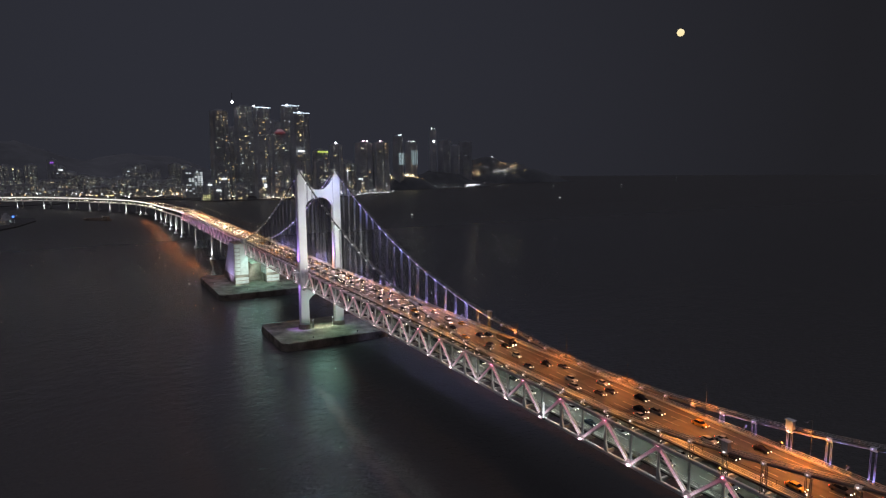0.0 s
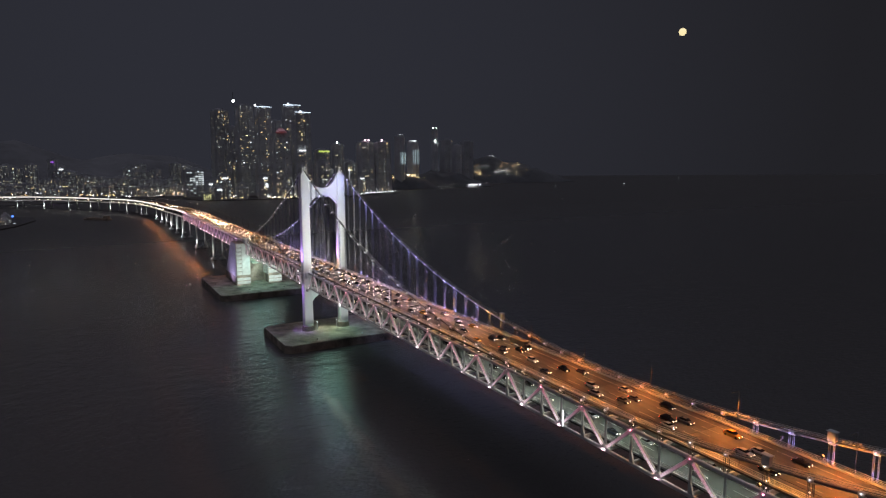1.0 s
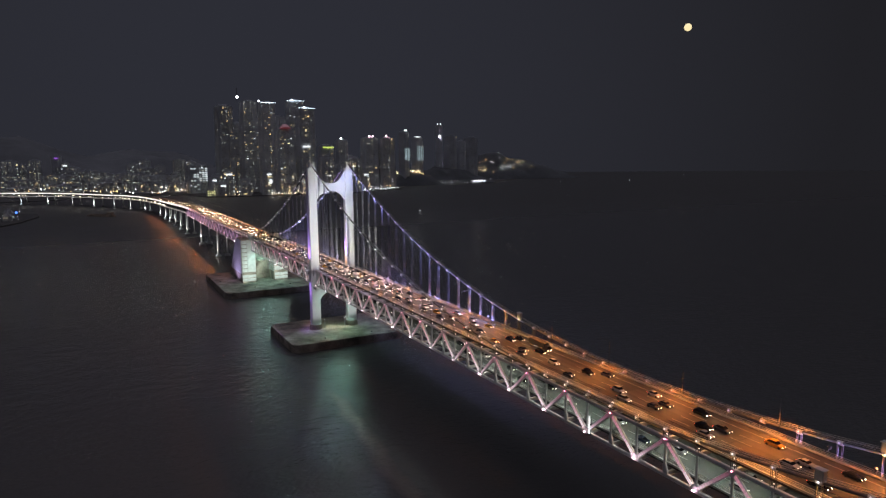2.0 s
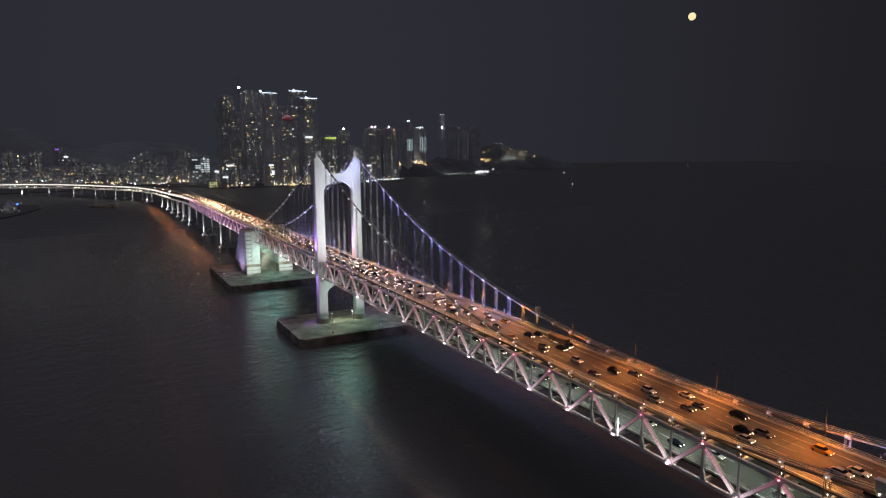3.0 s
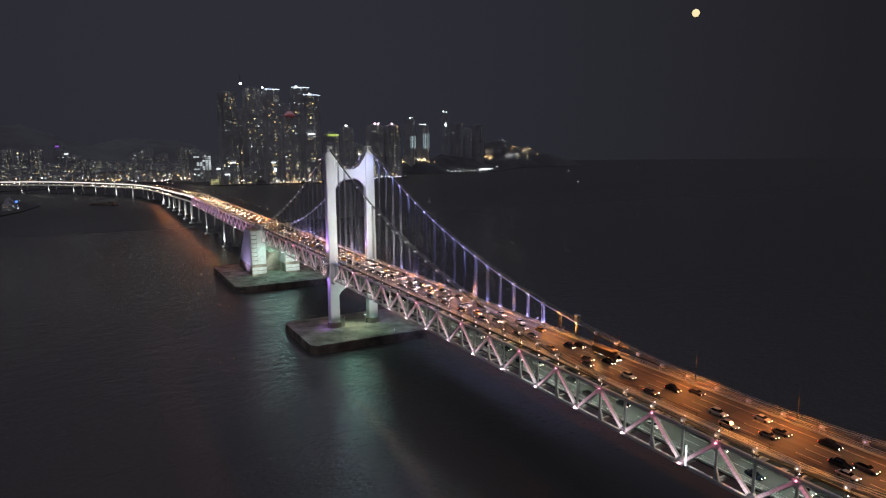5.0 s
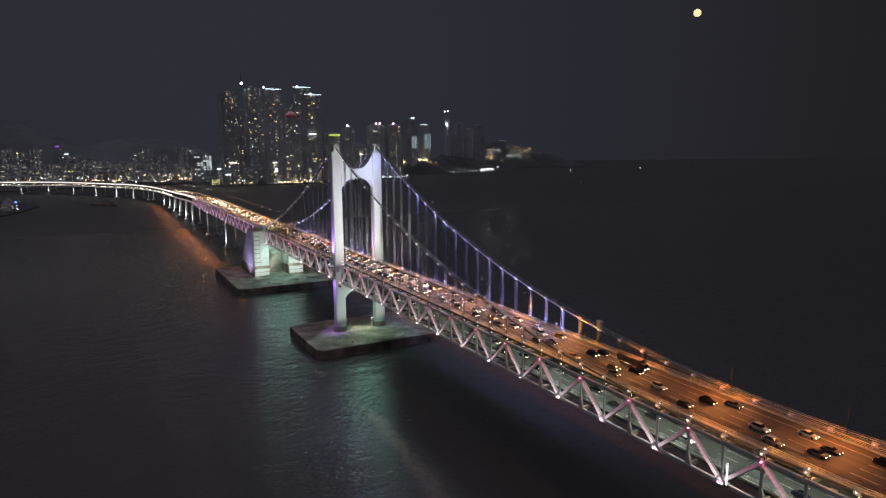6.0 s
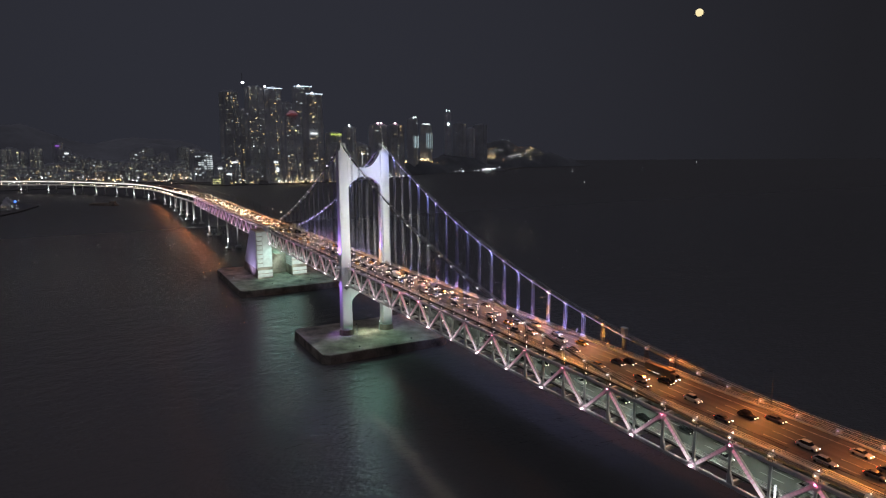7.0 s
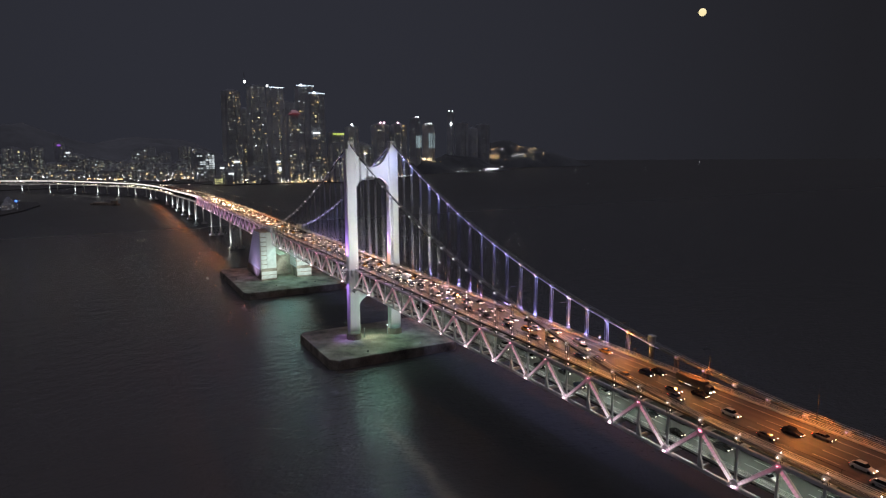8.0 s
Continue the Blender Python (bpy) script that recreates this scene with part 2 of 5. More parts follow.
# the node lamps' wash over the steel is put into these fades
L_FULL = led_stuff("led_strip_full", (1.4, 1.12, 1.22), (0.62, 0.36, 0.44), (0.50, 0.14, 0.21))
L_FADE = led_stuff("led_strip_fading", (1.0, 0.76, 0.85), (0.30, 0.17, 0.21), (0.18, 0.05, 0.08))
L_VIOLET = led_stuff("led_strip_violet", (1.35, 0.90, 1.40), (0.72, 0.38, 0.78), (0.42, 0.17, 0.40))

# ------------------------------------------------------------ builders


def mesh_of(name, verts, faces, material=None, smooth=False):
    me = bpy.data.meshes.new(name)
    me.from_pydata([tuple(v) for v in verts], [], faces)
    if material:
        me.materials.append(material)
    if smooth:
        me.polygons.foreach_set("use_smooth", [True] * len(me.polygons))
    me.update()
    return me


def thing(name, at, label, category, group="", kind=""):
    e = new(name)
    e.location = at
    e.empty_display_size = 1
    return tagged(e, label, category, group, kind)


def part(name, me, parent, m=None, label=""):
    """One mesh under a thing or a part; m is its pose in the world."""
    ob = new(name, me)
    up, base = parent, Matrix()
    while up:
        base = up.matrix_basis @ base
        up = up.parent
    ob.matrix_basis = base.inverted() @ (m or Matrix())
    ob.parent = parent
    if label:
        ob["label"] = label
    return ob


CACHE = {}


def block_mesh(sx, sy, sz, material, cut=0.12):
    """A box round the origin with its long edges chamfered (along x)."""
    key = ("block", round(sx, 2), round(sy, 2), round(sz, 2), material.name, cut)
    if key not in CACHE:
        c = cut * min(sy, sz)
        y, z = sy / 2, sz / 2
        prof = [(-y + c, -z), (y - c, -z), (y, -z + c), (y, z - c), (y - c, z), (-y + c, z), (-y, z - c), (-y, -z + c)]
        v = [(s * sx / 2, a, b) for s in (-1, 1) for a, b in prof]
        f = [[i, (i + 1) % 8, 8 + (i + 1) % 8, 8 + i] for i in range(8)] + [list(range(7, -1, -1)), list(range(8, 16))]
        CACHE[key] = mesh_of("block", v, f, material)
    return CACHE[key]


def along(a, b):
    a, b = Vector(a), Vector(b)
    q = (b - a).to_track_quat("X", "Z")
    return Matrix.Translation((a + b) / 2) @ q.to_matrix().to_4x4(), (b - a).length


def beam(name, a, b, w, h, material, parent, label=""):
    m, n = along(a, b)
    return part(name, block_mesh(n, w, h, material), parent, m, label)


def box(name, lo, hi, material, parent, label="", cut=0.06):
    lo, hi = Vector(lo), Vector(hi)
    s = hi - lo
    return part(name, block_mesh(s.x, s.y, s.z, material, cut), parent, Matrix.Translation((lo + hi) / 2), label)


def ball_mesh(r, material, seg=8, rings=5, flat=1.0):
    key = ("ball", r, material.name, seg, flat)
    if key not in CACHE:
        v, f = [(0, 0, -r * flat)], []
        for i in range(1, rings):
            a = math.pi * i / rings - math.pi / 2
            v += [(r * math.cos(a) * math.cos(2 * math.pi * j / seg), r * math.cos(a) * math.sin(2 * math.pi * j / seg), r * math.sin(a) * flat) for j in range(seg)]
        v.append((0, 0, r * flat))
        for j in range(seg):
            k = (j + 1) % seg
            f.append([0, 1 + k, 1 + j])
            for i in range(rings - 2):
                f.append([1 + i * seg + j, 1 + i * seg + k, 1 + (i + 1) * seg + k, 1 + (i + 1) * seg + j])
            f.append([1 + (rings - 2) * seg + j, 1 + (rings - 2) * seg + k, len(v) - 1])
        CACHE[key] = mesh_of("ball", v, f, material, True)
    return CACHE[key]


def tube_mesh(points, r, material, seg=8, r2=None):
    """A round rod along points."""
    pts = [Vector(p) for p in points]
    v, f = [], []
    for i, p in enumerate(pts):
        d = (pts[min(i + 1, len(pts) - 1)] - pts[max(i - 1, 0)]).normalized()
        s = d.cross(Vector((0, 0, 1)))
        s = s.normalized() if s.length > 1e-4 else Vector((1, 0, 0))
        u = s.cross(d)
        rr = r if r2 is None else r + (r2 - r) * i / (len(pts) - 1)
        v += [p + s * rr * math.cos(2 * math.pi * j / seg) + u * rr * math.sin(2 * math.pi * j / seg) for j in range(seg)]
    for i in range(len(pts) - 1):
        for j in range(seg):
            k = (j + 1) % seg
            f.append([i * seg + j, i * seg + k, (i + 1) * seg + k, (i + 1) * seg + j])
    f += [list(range(seg - 1, -1, -1)), list(range((len(pts) - 1) * seg, len(pts) * seg))]
    return mesh_of("rod", v, f, material, True)


def rod_mesh(length, r, material, seg=6):
    key = ("rod", round(length, 1), r, material.name, seg)
    if key not in CACHE:
        CACHE[key] = tube_mesh([(0, 0, 0), (0, 0, round(length, 1))], r, material, seg)
    return CACHE[key]


def prism_mesh(outline, z0, z1, material, inset=0.0, smooth=False):
    """A ground outline (x, y) raised from z0 to z1, its top drawn in by inset."""
    n = len(outline)
    cx, cy = sum(p[0] for p in outline) / n, sum(p[1] for p in outline) / n
    top = []
    for x, y in outline:
        d = max(1e-6, math.hypot(x - cx, y - cy))
        top.append((x - (x - cx) / d * inset, y - (y - cy) / d * inset, z1))
    v = [(x, y, z0) for x, y in outline] + top
    f = [[i, (i + 1) % n, n + (i + 1) % n, n + i] for i in range(n)] + [list(range(n - 1, -1, -1)), list(range(n, 2 * n))]
    return mesh_of("prism", v, f, material, smooth)


def plate_mesh(outline, x0, x1, material):
    """An outline (y, z) given thickness along x."""
    n = len(outline)
    v = [(x, y, z) for x in (x0, x1) for y, z in outline]
    f = [[i, (i + 1) % n, n + (i + 1) % n, n + i] for i in range(n)] + [list(range(n - 1, -1, -1)), list(range(n, 2 * n))]
    return mesh_of("plate", v, f, material)


def ribbon_mesh(rings, material):
    """Cross-sections of one length, skinned and closed at both ends."""
    k = len(rings[0])
    v = [p for r in rings for p in r]
    f = [[i * k + j, i * k + (j + 1) % k, (i + 1) * k + (j + 1) % k, (i + 1) * k + j] for i in range(len(rings) - 1) for j in range(k)]
    f += [list(range(k - 1, -1, -1)), list(range((len(rings) - 1) * k, len(rings) * k))]
    return mesh_of("ribbon", v, f, material)


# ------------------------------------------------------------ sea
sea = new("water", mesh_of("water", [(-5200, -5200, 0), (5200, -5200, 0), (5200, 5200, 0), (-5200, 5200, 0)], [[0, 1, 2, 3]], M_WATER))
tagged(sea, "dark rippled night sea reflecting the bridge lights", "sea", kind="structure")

# ------------------------------------------------------------ moon
moon = new("moon", ball_mesh(27.9, G_MOON, 24, 14))
moon.location = (3156, -3972, 1087)
tagged(moon, "small bright yellow full moon in dark sky", "moon")

# ------------------------------------------------------------ tower and its pier


def pier_outline(x0, x1, y0, y1, c):
    return [(x0 + c, y0), (x1 - c, y0), (x1, y0 + c), (x1, y1 - c), (x1 - c, y1), (x0 + c, y1), (x0, y1 - c), (x0, y0 + c)]


def make_pier(name, x0, x1, y0, y1, top, label):
    e = thing(name, ((x0 + x1) / 2, (y0 + y1) / 2, 0), label, "bridge pier")
    part("footing", prism_mesh(pier_outline(x0, x1, y0, y1, 3.5), -6, top - 0.5, M_CONC, 0.6), e)
    part("cap_slab", prism_mesh(pier_outline(x0 + 0.5, x1 - 0.5, y0 + 0.5, y1 - 0.5, 3.5), top - 0.49, top, M_CONC, 0.15), e)
    for z in (1.4, 2.6, 3.6):                                    # lift joints of the pour
        part("pour_joint", prism_mesh(pier_outline(x0 - 0.06 + (z + 6) * 0.055, x1 + 0.06 - (z + 6) * 0.055, y0 - 0.06 + (z + 6) * 0.055, y1 + 0.06 - (z + 6) * 0.055, 3.5), z, z + 0.14, M_CONC), e)
    return e


make_pier("tower_pier", -28, 31.5, -50, 25, 5.0, "broad weathered concrete pier in the sea under the tower")


def make_tower():
    e = thing("bridge_tower", (XT, YC, 5), "tall white floodlit steel portal tower of the suspension bridge", "bridge tower")
    for y in (YA, YB):
        rings = []
        for z, a, b in ((9.5, 2.6, 3.1), (22, 2.5, 3.0), (45, 2.45, 2.95), (80, 2.35, 2.9), (111, 2.25, 2.85)):
            c = 0.5
            rings.append([(XT + s, y + q, z) for s, q in ((-a + c, -b), (a - c, -b), (a, -b + c), (a, b - c), (a - c, b), (-a + c, b), (-a, b - c), (-a, -b + c))])
        part("leg", ribbon_mesh(rings, M_TOWER), e)
        part("pedestal", prism_mesh([(XT + 4.3 * math.cos(a * math.pi / 12), y + 4.3 * math.sin(a * math.pi / 12)) for a in range(24)], 5, 8.2, M_CONC, 0.3), e, label="round grey concrete pedestal")
        part("pedestal_collar", prism_mesh([(XT + 3.6 * math.cos(a * math.pi / 12), y + 3.6 * math.sin(a * math.pi / 12)) for a in range(24)], 8.2, 9.6, M_TOWER, 0.5), e)
        for dx in (-1.3, 1.3):
            box("saddle_housing", (XT + dx - 0.9, y - 1.7, 111), (XT + dx + 0.9, y + 1.7, 115.2), M_STEEL, e, "grey saddle housing")
        box("deck_bracket", (XT - 4.2, y - 1.6, DECK - 4.5), (XT - 2.35, y + 1.6, DECK - 0.6), M_STEEL, e)
        box("deck_bracket", (XT + 2.35, y - 1.6, DECK - 4.5), (XT + 4.2, y + 1.6, DECK - 0.6), M_STEEL, e)
    n = 20
    half = abs(YB - YA) / 2 - 2.1
    arch, dip = [], []
    for i in range(n + 1):
        s = -1 + 2 * i / n
        y = YC + s * half
        arch.append((y, 86 + 10.2 * math.sqrt(max(0, 1 - s * s)) ** 0.9))
        dip.append((y, 101.2 + 10 * abs(s) ** 2.6))
    part("upper_portal", plate_mesh(arch + dip[::-1], XT - 1.6, XT + 1.6, M_TOWER), e)
    low = [(YC + (-1 + 2 * i / n) * half, 19.5 + 10.5 * math.sqrt(max(0, 1 - (-1 + 2 * i / n) ** 2)) ** 0.8) for i in range(n + 1)]
    part("lower_portal", plate_mesh(low + [(YC + half, 34), (YC - half, 34)], XT - 1.7, XT + 1.7, M_TOWER), e)
    for y in (YA, YB):
        for s in (-1, 1):
            box("bearing_shelf", (XT + s * 5 - 2.6, y - 1.6, 32.6), (XT + s * 5 + 2.6, y + 1.6, 34.1), M_TOWER, e)
    for s, y in ((1, YA), (1, YB)):
        box("service_platform", (XT - 2.6, y + 2.75, DECK - 0.9), (XT + 2.6, y + 6.4, DECK - 0.5), M_STEEL, e)
        for dx in (-2.5, 2.5):
            beam("platform_strut", (XT + dx, y + 2.7, DECK - 3.4), (XT + dx, y + 6.1, DECK - 1.0), 0.25, 0.25, M_STEEL, e)
        box("lamp_post", (XT - 0.2, y - 0.2, 115.2), (XT + 0.2, y + 0.2, 117.0), M_STEEL, e)
        part("top_lamp", ball_mesh(0.40, M_LENS, 10, 6), e, Matrix.Translation((XT, y, 117.3)), "unlit lamp on the tower top")
    return e


make_tower()


def floodlight(at, target, watts, colour, cone=70, label="small floodlight on a bracket", glass=None, size=0.25, post=0.0):
    e = thing("floodlight", at, label, "floodlight", "bridge floodlights")
    m = look(at, target)
    body = part("housing", block_mesh(0.5, 0.9, 0.7, M_DARK), e, m @ pose(0, 0, 0.34, 0, 90, 0))
    part("bracket", block_mesh(0.12, 0.12, 1.2, M_STEEL), e, Matrix.Translation(Vector(at) - Vector((0, 0, 0.7))))
    if post:
        part("post", block_mesh(0.32, 0.32, post, M_STEEL), e, Matrix.Translation(Vector(at) - Vector((0, 0, 1.25 + post / 2))))
    part("lens", ball_mesh(0.32, glass or G_FLOOD, 8, 5, 0.4), body, m @ pose(0, 0, 0.05))
    p = Vector(at) + (Vector(target) - Vector(at)).normalized() * 0.6
    lamp("flood_beam", "SPOT", p, target, watts, colour, size, cone=cone)


for y, s in ((YA, 1), (YB, -1)):                                # each rail lights the opposite leg
    floodlight((XT - 72, y - 3.9 * s, DECK + 5.25), (XT - 2, YC - (y - YC) * 0.9, 80), 108000, (0.97, 1.0, 0.85), 66, post=4.0)
    floodlight((XT - 28, y + 3.0 * s, 6.2), (XT - 2, y - 3 * s, 34), 13000, (0.96, 0.98, 1.0), 80)
for y in (YA, YB):
    floodlight((XT - 0.5, y + 5.9, DECK + 0.6), (XT, y + 2.2, 98), 70000, VIOLET, 50)
floodlight((XT - 0.5, YA + 5.9, DECK - 1.9), (XT, YA + 2.4, 16), 42000, VIOLET, 36)
for y, s in ((YA - 4.6, 1), (YB + 4.6, -1)):
    floodlight((XT - 2.0, y - 0.9 * s, 10.6), (XT - 4.5, y - 6.5 * s, 5.0), 2300, (0.95, 1.0, 0.70), 130, "work light on a short post on the tower pier", post=4.35)

# ------------------------------------------------------------ trusses and decks of the suspended spans


def light_node(parent, at, me, label):
    part("node_light", me, parent, Matrix.Translation(at), label)


PINK = block_mesh(0.34, 0.22, 0.18, G_PINK)
REDN = ball_mesh(0.105, G_RED, 6, 4)
VIOLETN = ball_mesh(0.16, glow("violet_node_light", (0.85, 0.40, 0.90), 30, True, 0.5), 6, 4)
DOT = ball_mesh(0.155, G_DOT, 6, 4)
CDOT = ball_mesh(0.24, G_CDOT, 6, 4)
CDOTS = ball_mesh(0.14, G_CDOT, 6, 4)


def make_truss(name, xs, y, lit, label):
    """A Warren truss with posts, panel points every 10 m: the V's feet stand at the multiples of 20 m."""
    e = thing(name, (xs[0], y, 35), label, "bridge truss", "bridge trusses")
    bz, tz = 35.0, 45.0
    for i in range(0, len(xs) - 1, 2):
        a, b = xs[i], xs[min(i + 2, len(xs) - 1)]
        beam("bottom_chord", (a, y, bz), (b, y, bz), 0.85, 0.95, M_STEEL, e)
        beam("top_chord", (a, y, tz), (b, y, tz), 0.85, 0.95, M_STEEL, e)
    for a, b in zip(xs, xs[1:]):
        foot_a = round(a / 10) % 2 == 0
        lo, hi = ((a, y, bz + 0.3), (b, y, tz - 0.3)) if foot_a else ((b, y, bz + 0.3), (a, y, tz - 0.3))
        arm = beam("diagonal", lo, hi, 0.70, 1.05, M_STEEL, e)
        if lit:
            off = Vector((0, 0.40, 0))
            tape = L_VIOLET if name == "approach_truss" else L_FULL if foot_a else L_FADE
            # wide enough to glow for the lit face of the diagonal too
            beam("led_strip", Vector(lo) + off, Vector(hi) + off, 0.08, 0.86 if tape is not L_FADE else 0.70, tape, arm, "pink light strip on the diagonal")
    for x in xs:
        beam("post", (x, y, bz + 0.45), (x, y, tz - 0.45), 0.5, 0.6, M_STEEL, e)
        foot = round(x / 10) % 2 == 0
        if not lit:
            continue
        k = 1.6 if foot else 1.2
        gz, hz = (bz + 0.3, 1.7) if foot else (tz - 0.3, -1.5)
        key = ("gusset", foot)
        if key not in CACHE:
            o = [(-k, 0), (k, 0), (0.6 * k, hz * 0.7), (0.25, hz), (-0.25, hz), (-0.6 * k, hz * 0.7)]
            n = len(o)
            v = [(p, s * 0.47, q) for s in (-1, 1) for p, q in o]
            f = [[i, (i + 1) % n, n + (i + 1) % n, n + i] for i in range(n)] + [list(range(n - 1, -1, -1)), list(range(n, 2 * n))]
            CACHE[key] = mesh_of("gusset", v, f, M_STEEL)
        plate = part("gusset", CACHE[key], e, Matrix.Translation((x, y, gz)))
        if not foot:
            key = "flare"
            if key not in CACHE:
                o = [(-1.3, 0), (0.35, 0), (0.3, 3.6), (-0.1, 3.6)]
                v = [(p, s * 0.3, q) for s in (-1, 1) for p, q in o]
                CACHE[key] = mesh_of("flare", v, [[0, 1, 5, 4], [1, 2, 6, 5], [2, 3, 7, 6], [3, 0, 4, 7], [3, 2, 1, 0], [4, 5, 6, 7]], M_STEEL)
            part("post_flare", CACHE[key], e, Matrix.Translation((x, y, bz + 0.4)))
        if lit:
            if foot:
                light_node(plate, (x, y + 1.05, bz + 0.35), PINK, "pink uplight at the truss foot")
            else:
                light_node(plate, (x, y + 0.6, tz - 0.2), REDN if name != "approach_truss" else VIOLETN, "red lamp at the truss head" if name != "approach_truss" else "violet lamp at the truss head")
    return e


MAIN = [X0 + 10 * i for i in range(43)]
SIDE = [10.0 + 10 * i for i in range(19)]
FAR = [220.0 + 10 * i for i in range(40)]
for y, k in ((YA, True), (YB, False)):
    for xs in (MAIN, SIDE):
        make_truss("stiffening_truss", xs, y, k, "grey steel truss with pink lit diagonals under the deck" if k else "grey steel truss on the seaward side")
    make_truss("approach_truss", FAR, y, k, "grey steel approach truss with violet lit diagonals")


def make_deck(name, x0, x1, level, road, label, thick):
    e = thing(name, (x0, YC, level), label, "bridge deck", kind="structure")
    seg = 40
    n = int(round((x1 - x0) / seg))
    for i in range(n):
        a, b = x0 + (x1 - x0) * i / n + 0.03, x0 + (x1 - x0) * (i + 1) / n - 0.03
        box("deck_slab", (a, YB + 1.0, level - thick), (b, YA - (3.0 if level == DECK else 3.5), level), road, e, cut=0.02)
    x = math.ceil(x0 / 10) * 10
    while x <= x1:
        if abs(x - XT) > 5 and (level == DECK or x < 0):
            box("floor_beam", (x - 0.3, YB + 0.45, level - thick - 1.1), (x + 0.3, YA - 0.45, level - thick - 0.02), M_STEEL, e)
        x += 10
    return e


LANES = (-8.3, -11.8, -15.3, -18.8)
upper = make_deck("road", X0, 610, DECK, M_ROAD, "dark asphalt upper deck of the bridge under sodium light", 0.5)
lower = make_deck("road", X0, 610, LOW, M_ROADL, "pale lower deck road lit by greenish tubes", 0.45)
for level, deck_ob, paint in ((DECK, upper, M_PAINT), (LOW, lower, M_PAINTL)):
    LINE, DASH = block_mesh(100, 0.22, 0.012, paint), block_mesh(6, 0.20, 0.012, paint)
    for y in (-6.4, -20.7):
        for i in range(10):
            part("edge_line", LINE, deck_ob, Matrix.Translation((X0 + 51 + 101 * i, y, level + 0.008)))
    for y in (-10.05, -13.55, -17.05):
        for i in range(38):
            part("lane_dash", DASH, deck_ob, Matrix.Translation((X0 + 6 + 16 * i, y, level + 0.008)))


def make_parapet(name, x0, x1, y, z, label, lights):
    """A kerb, posts and three rails; on the near side lamps stand on the posts."""
    e = thing(name, (x0, y, z), label, "bridge railing", "bridge railings")
    n = int((x1 - x0) // 40)
    for i in range(n):
        a, b = x0 + 40 * i, x0 + 40 * i + 40
        box("kerb", (a, y - 0.22, z), (b - 0.04, y + 0.22, z + 0.55), M_PANEL, e, cut=0.15)
        for h in (0.85, 1.2, 1.6):
            beam("rail", (a, y, z + h), (b, y, z + h), 0.10, 0.12, M_RAIL, e)
    for i in range(n * 4):
        part("rail_post", block_mesh(0.14, 0.16, 1.15, M_RAIL), e, Matrix.Translation((x0 + 10 * i, y, z + 1.1)))
    if lights:
        for i in range(int((x1 - x0) // 10)):
            x = x0 + 10 * i
            if abs(x - XT) < 5:
                continue
            part("post_lamp", DOT, e, Matrix.Translation((x, YA - 0.4, z + 2.1)), "white lamp above the truss chord")
            part("post_lamp", DOT, e, Matrix.Translation((x, YA - 0.4, z + 0.5)), "white lamp above the truss chord")
    return e


make_parapet("bridge_railing", X0, 610, YA - 3.3, DECK, "low kerb with steel rails and white lamps along the upper deck", True)
make_parapet("bridge_railing", X0, 610, YB + 1.3, DECK, "low kerb with steel rails along the upper deck", False)
make_parapet("bridge_railing", X0, 200, YA - 3.8, LOW, "low kerb with steel rails along the lower deck", False)

# ------------------------------------------------------------ main cables


def cable_z(x):
    if x <= XT:
        return 46.5 + 0.00096 * (x + 260) ** 2
    return 114.0 - 0.519 * (x - XT) + 0.00086 * (x - XT) ** 2


def rope_loop(length, r):
    """A hanger rope slung over the cable: two loops, four falls, linked in one socket."""
    key = ("loop", round(length, 1), r)
    if key not in CACHE:
        n = round(length, 1)
        pts = []
        for s, q in ((1, -0.3), (-1, 0.3)):
            pts += [(-0.55 * s, q, 0.1), (-0.55 * s, q, 0.5), (-0.55 * s, q, n - 0.5), (-0.55 * s, q, n), (0, q, n + 0.35), (0.55 * s, q, n), (0.55 * s, q, n - 0.5), (0.55 * s, q, 0.5), (0.55 * s, q, 0.1)]
        CACHE[key] = tube_mesh(pts, r, M_HANGER, 6)
    return CACHE[key]


def make_cable(y, near):
    e = thing("main_cable", (XT, y, 113), "thick pale suspension cable with clamps and hangers", "bridge cable", "main cables")
    xs = [X0 + (XT - X0) * i / 60 for i in range(61)] + [XT + 186 * i / 24 for i in range(1, 25)]
    part("cable", tube_mesh([(x, y, cable_z(x)) for x in xs], 0.34, M_CABLE, 10), e)
    for s in (-0.45, 0.45):
        for up in (0.75, 1.3):
            part("hand_rope", tube_mesh([(x, y + s, cable_z(x) + up) for x in xs], 0.05, M_RAIL, 4), e)
    if not near:
        lit = [x for x in xs if x > -195]
        # thin glowing tube added for the violet light along the cable
        part("light_tube", tube_mesh([(x, y + 0.48, cable_z(x) + 0.1) for x in lit], 0.06, G_VTUBE, 5), e, label="glowing tube added for the violet light on the cable")
    x = X0
    while x <= 180:
        if abs(x - XT) > 7:
            z = cable_z(x)
            clamp = part("clamp", block_mesh(1.3, 1.15, 1.15, M_STEEL, 0.3), e, Matrix.Translation((x, y, z)))
            part("cable_lamp", (CDOT if x > -160 else CDOTS) if not near else DOT, clamp, Matrix.Translation((x, y + 0.75, z + 0.2)), "violet lamp on the cable clamp" if not near else "white lamp on the cable clamp")
            if z - 45.6 > 0.8:
                part("hanger", rope_loop(z - 45.4, 0.08 if near else 0.12), e, Matrix.Translation((x, y, 45.4)))
            if near and x < 0:
                for h in (4.4, 6.7, 9.0, 11.3):
                    if DECK + h < z - 2:
                        part("hanger_lamp", ball_mesh(0.15, G_DOT, 6, 4), e, Matrix.Translation((x, y + 0.3, DECK + h)), "white lamp on a hanger")
        x += 10
    return e


make_cable(YA, True)
make_cable(YB, False)


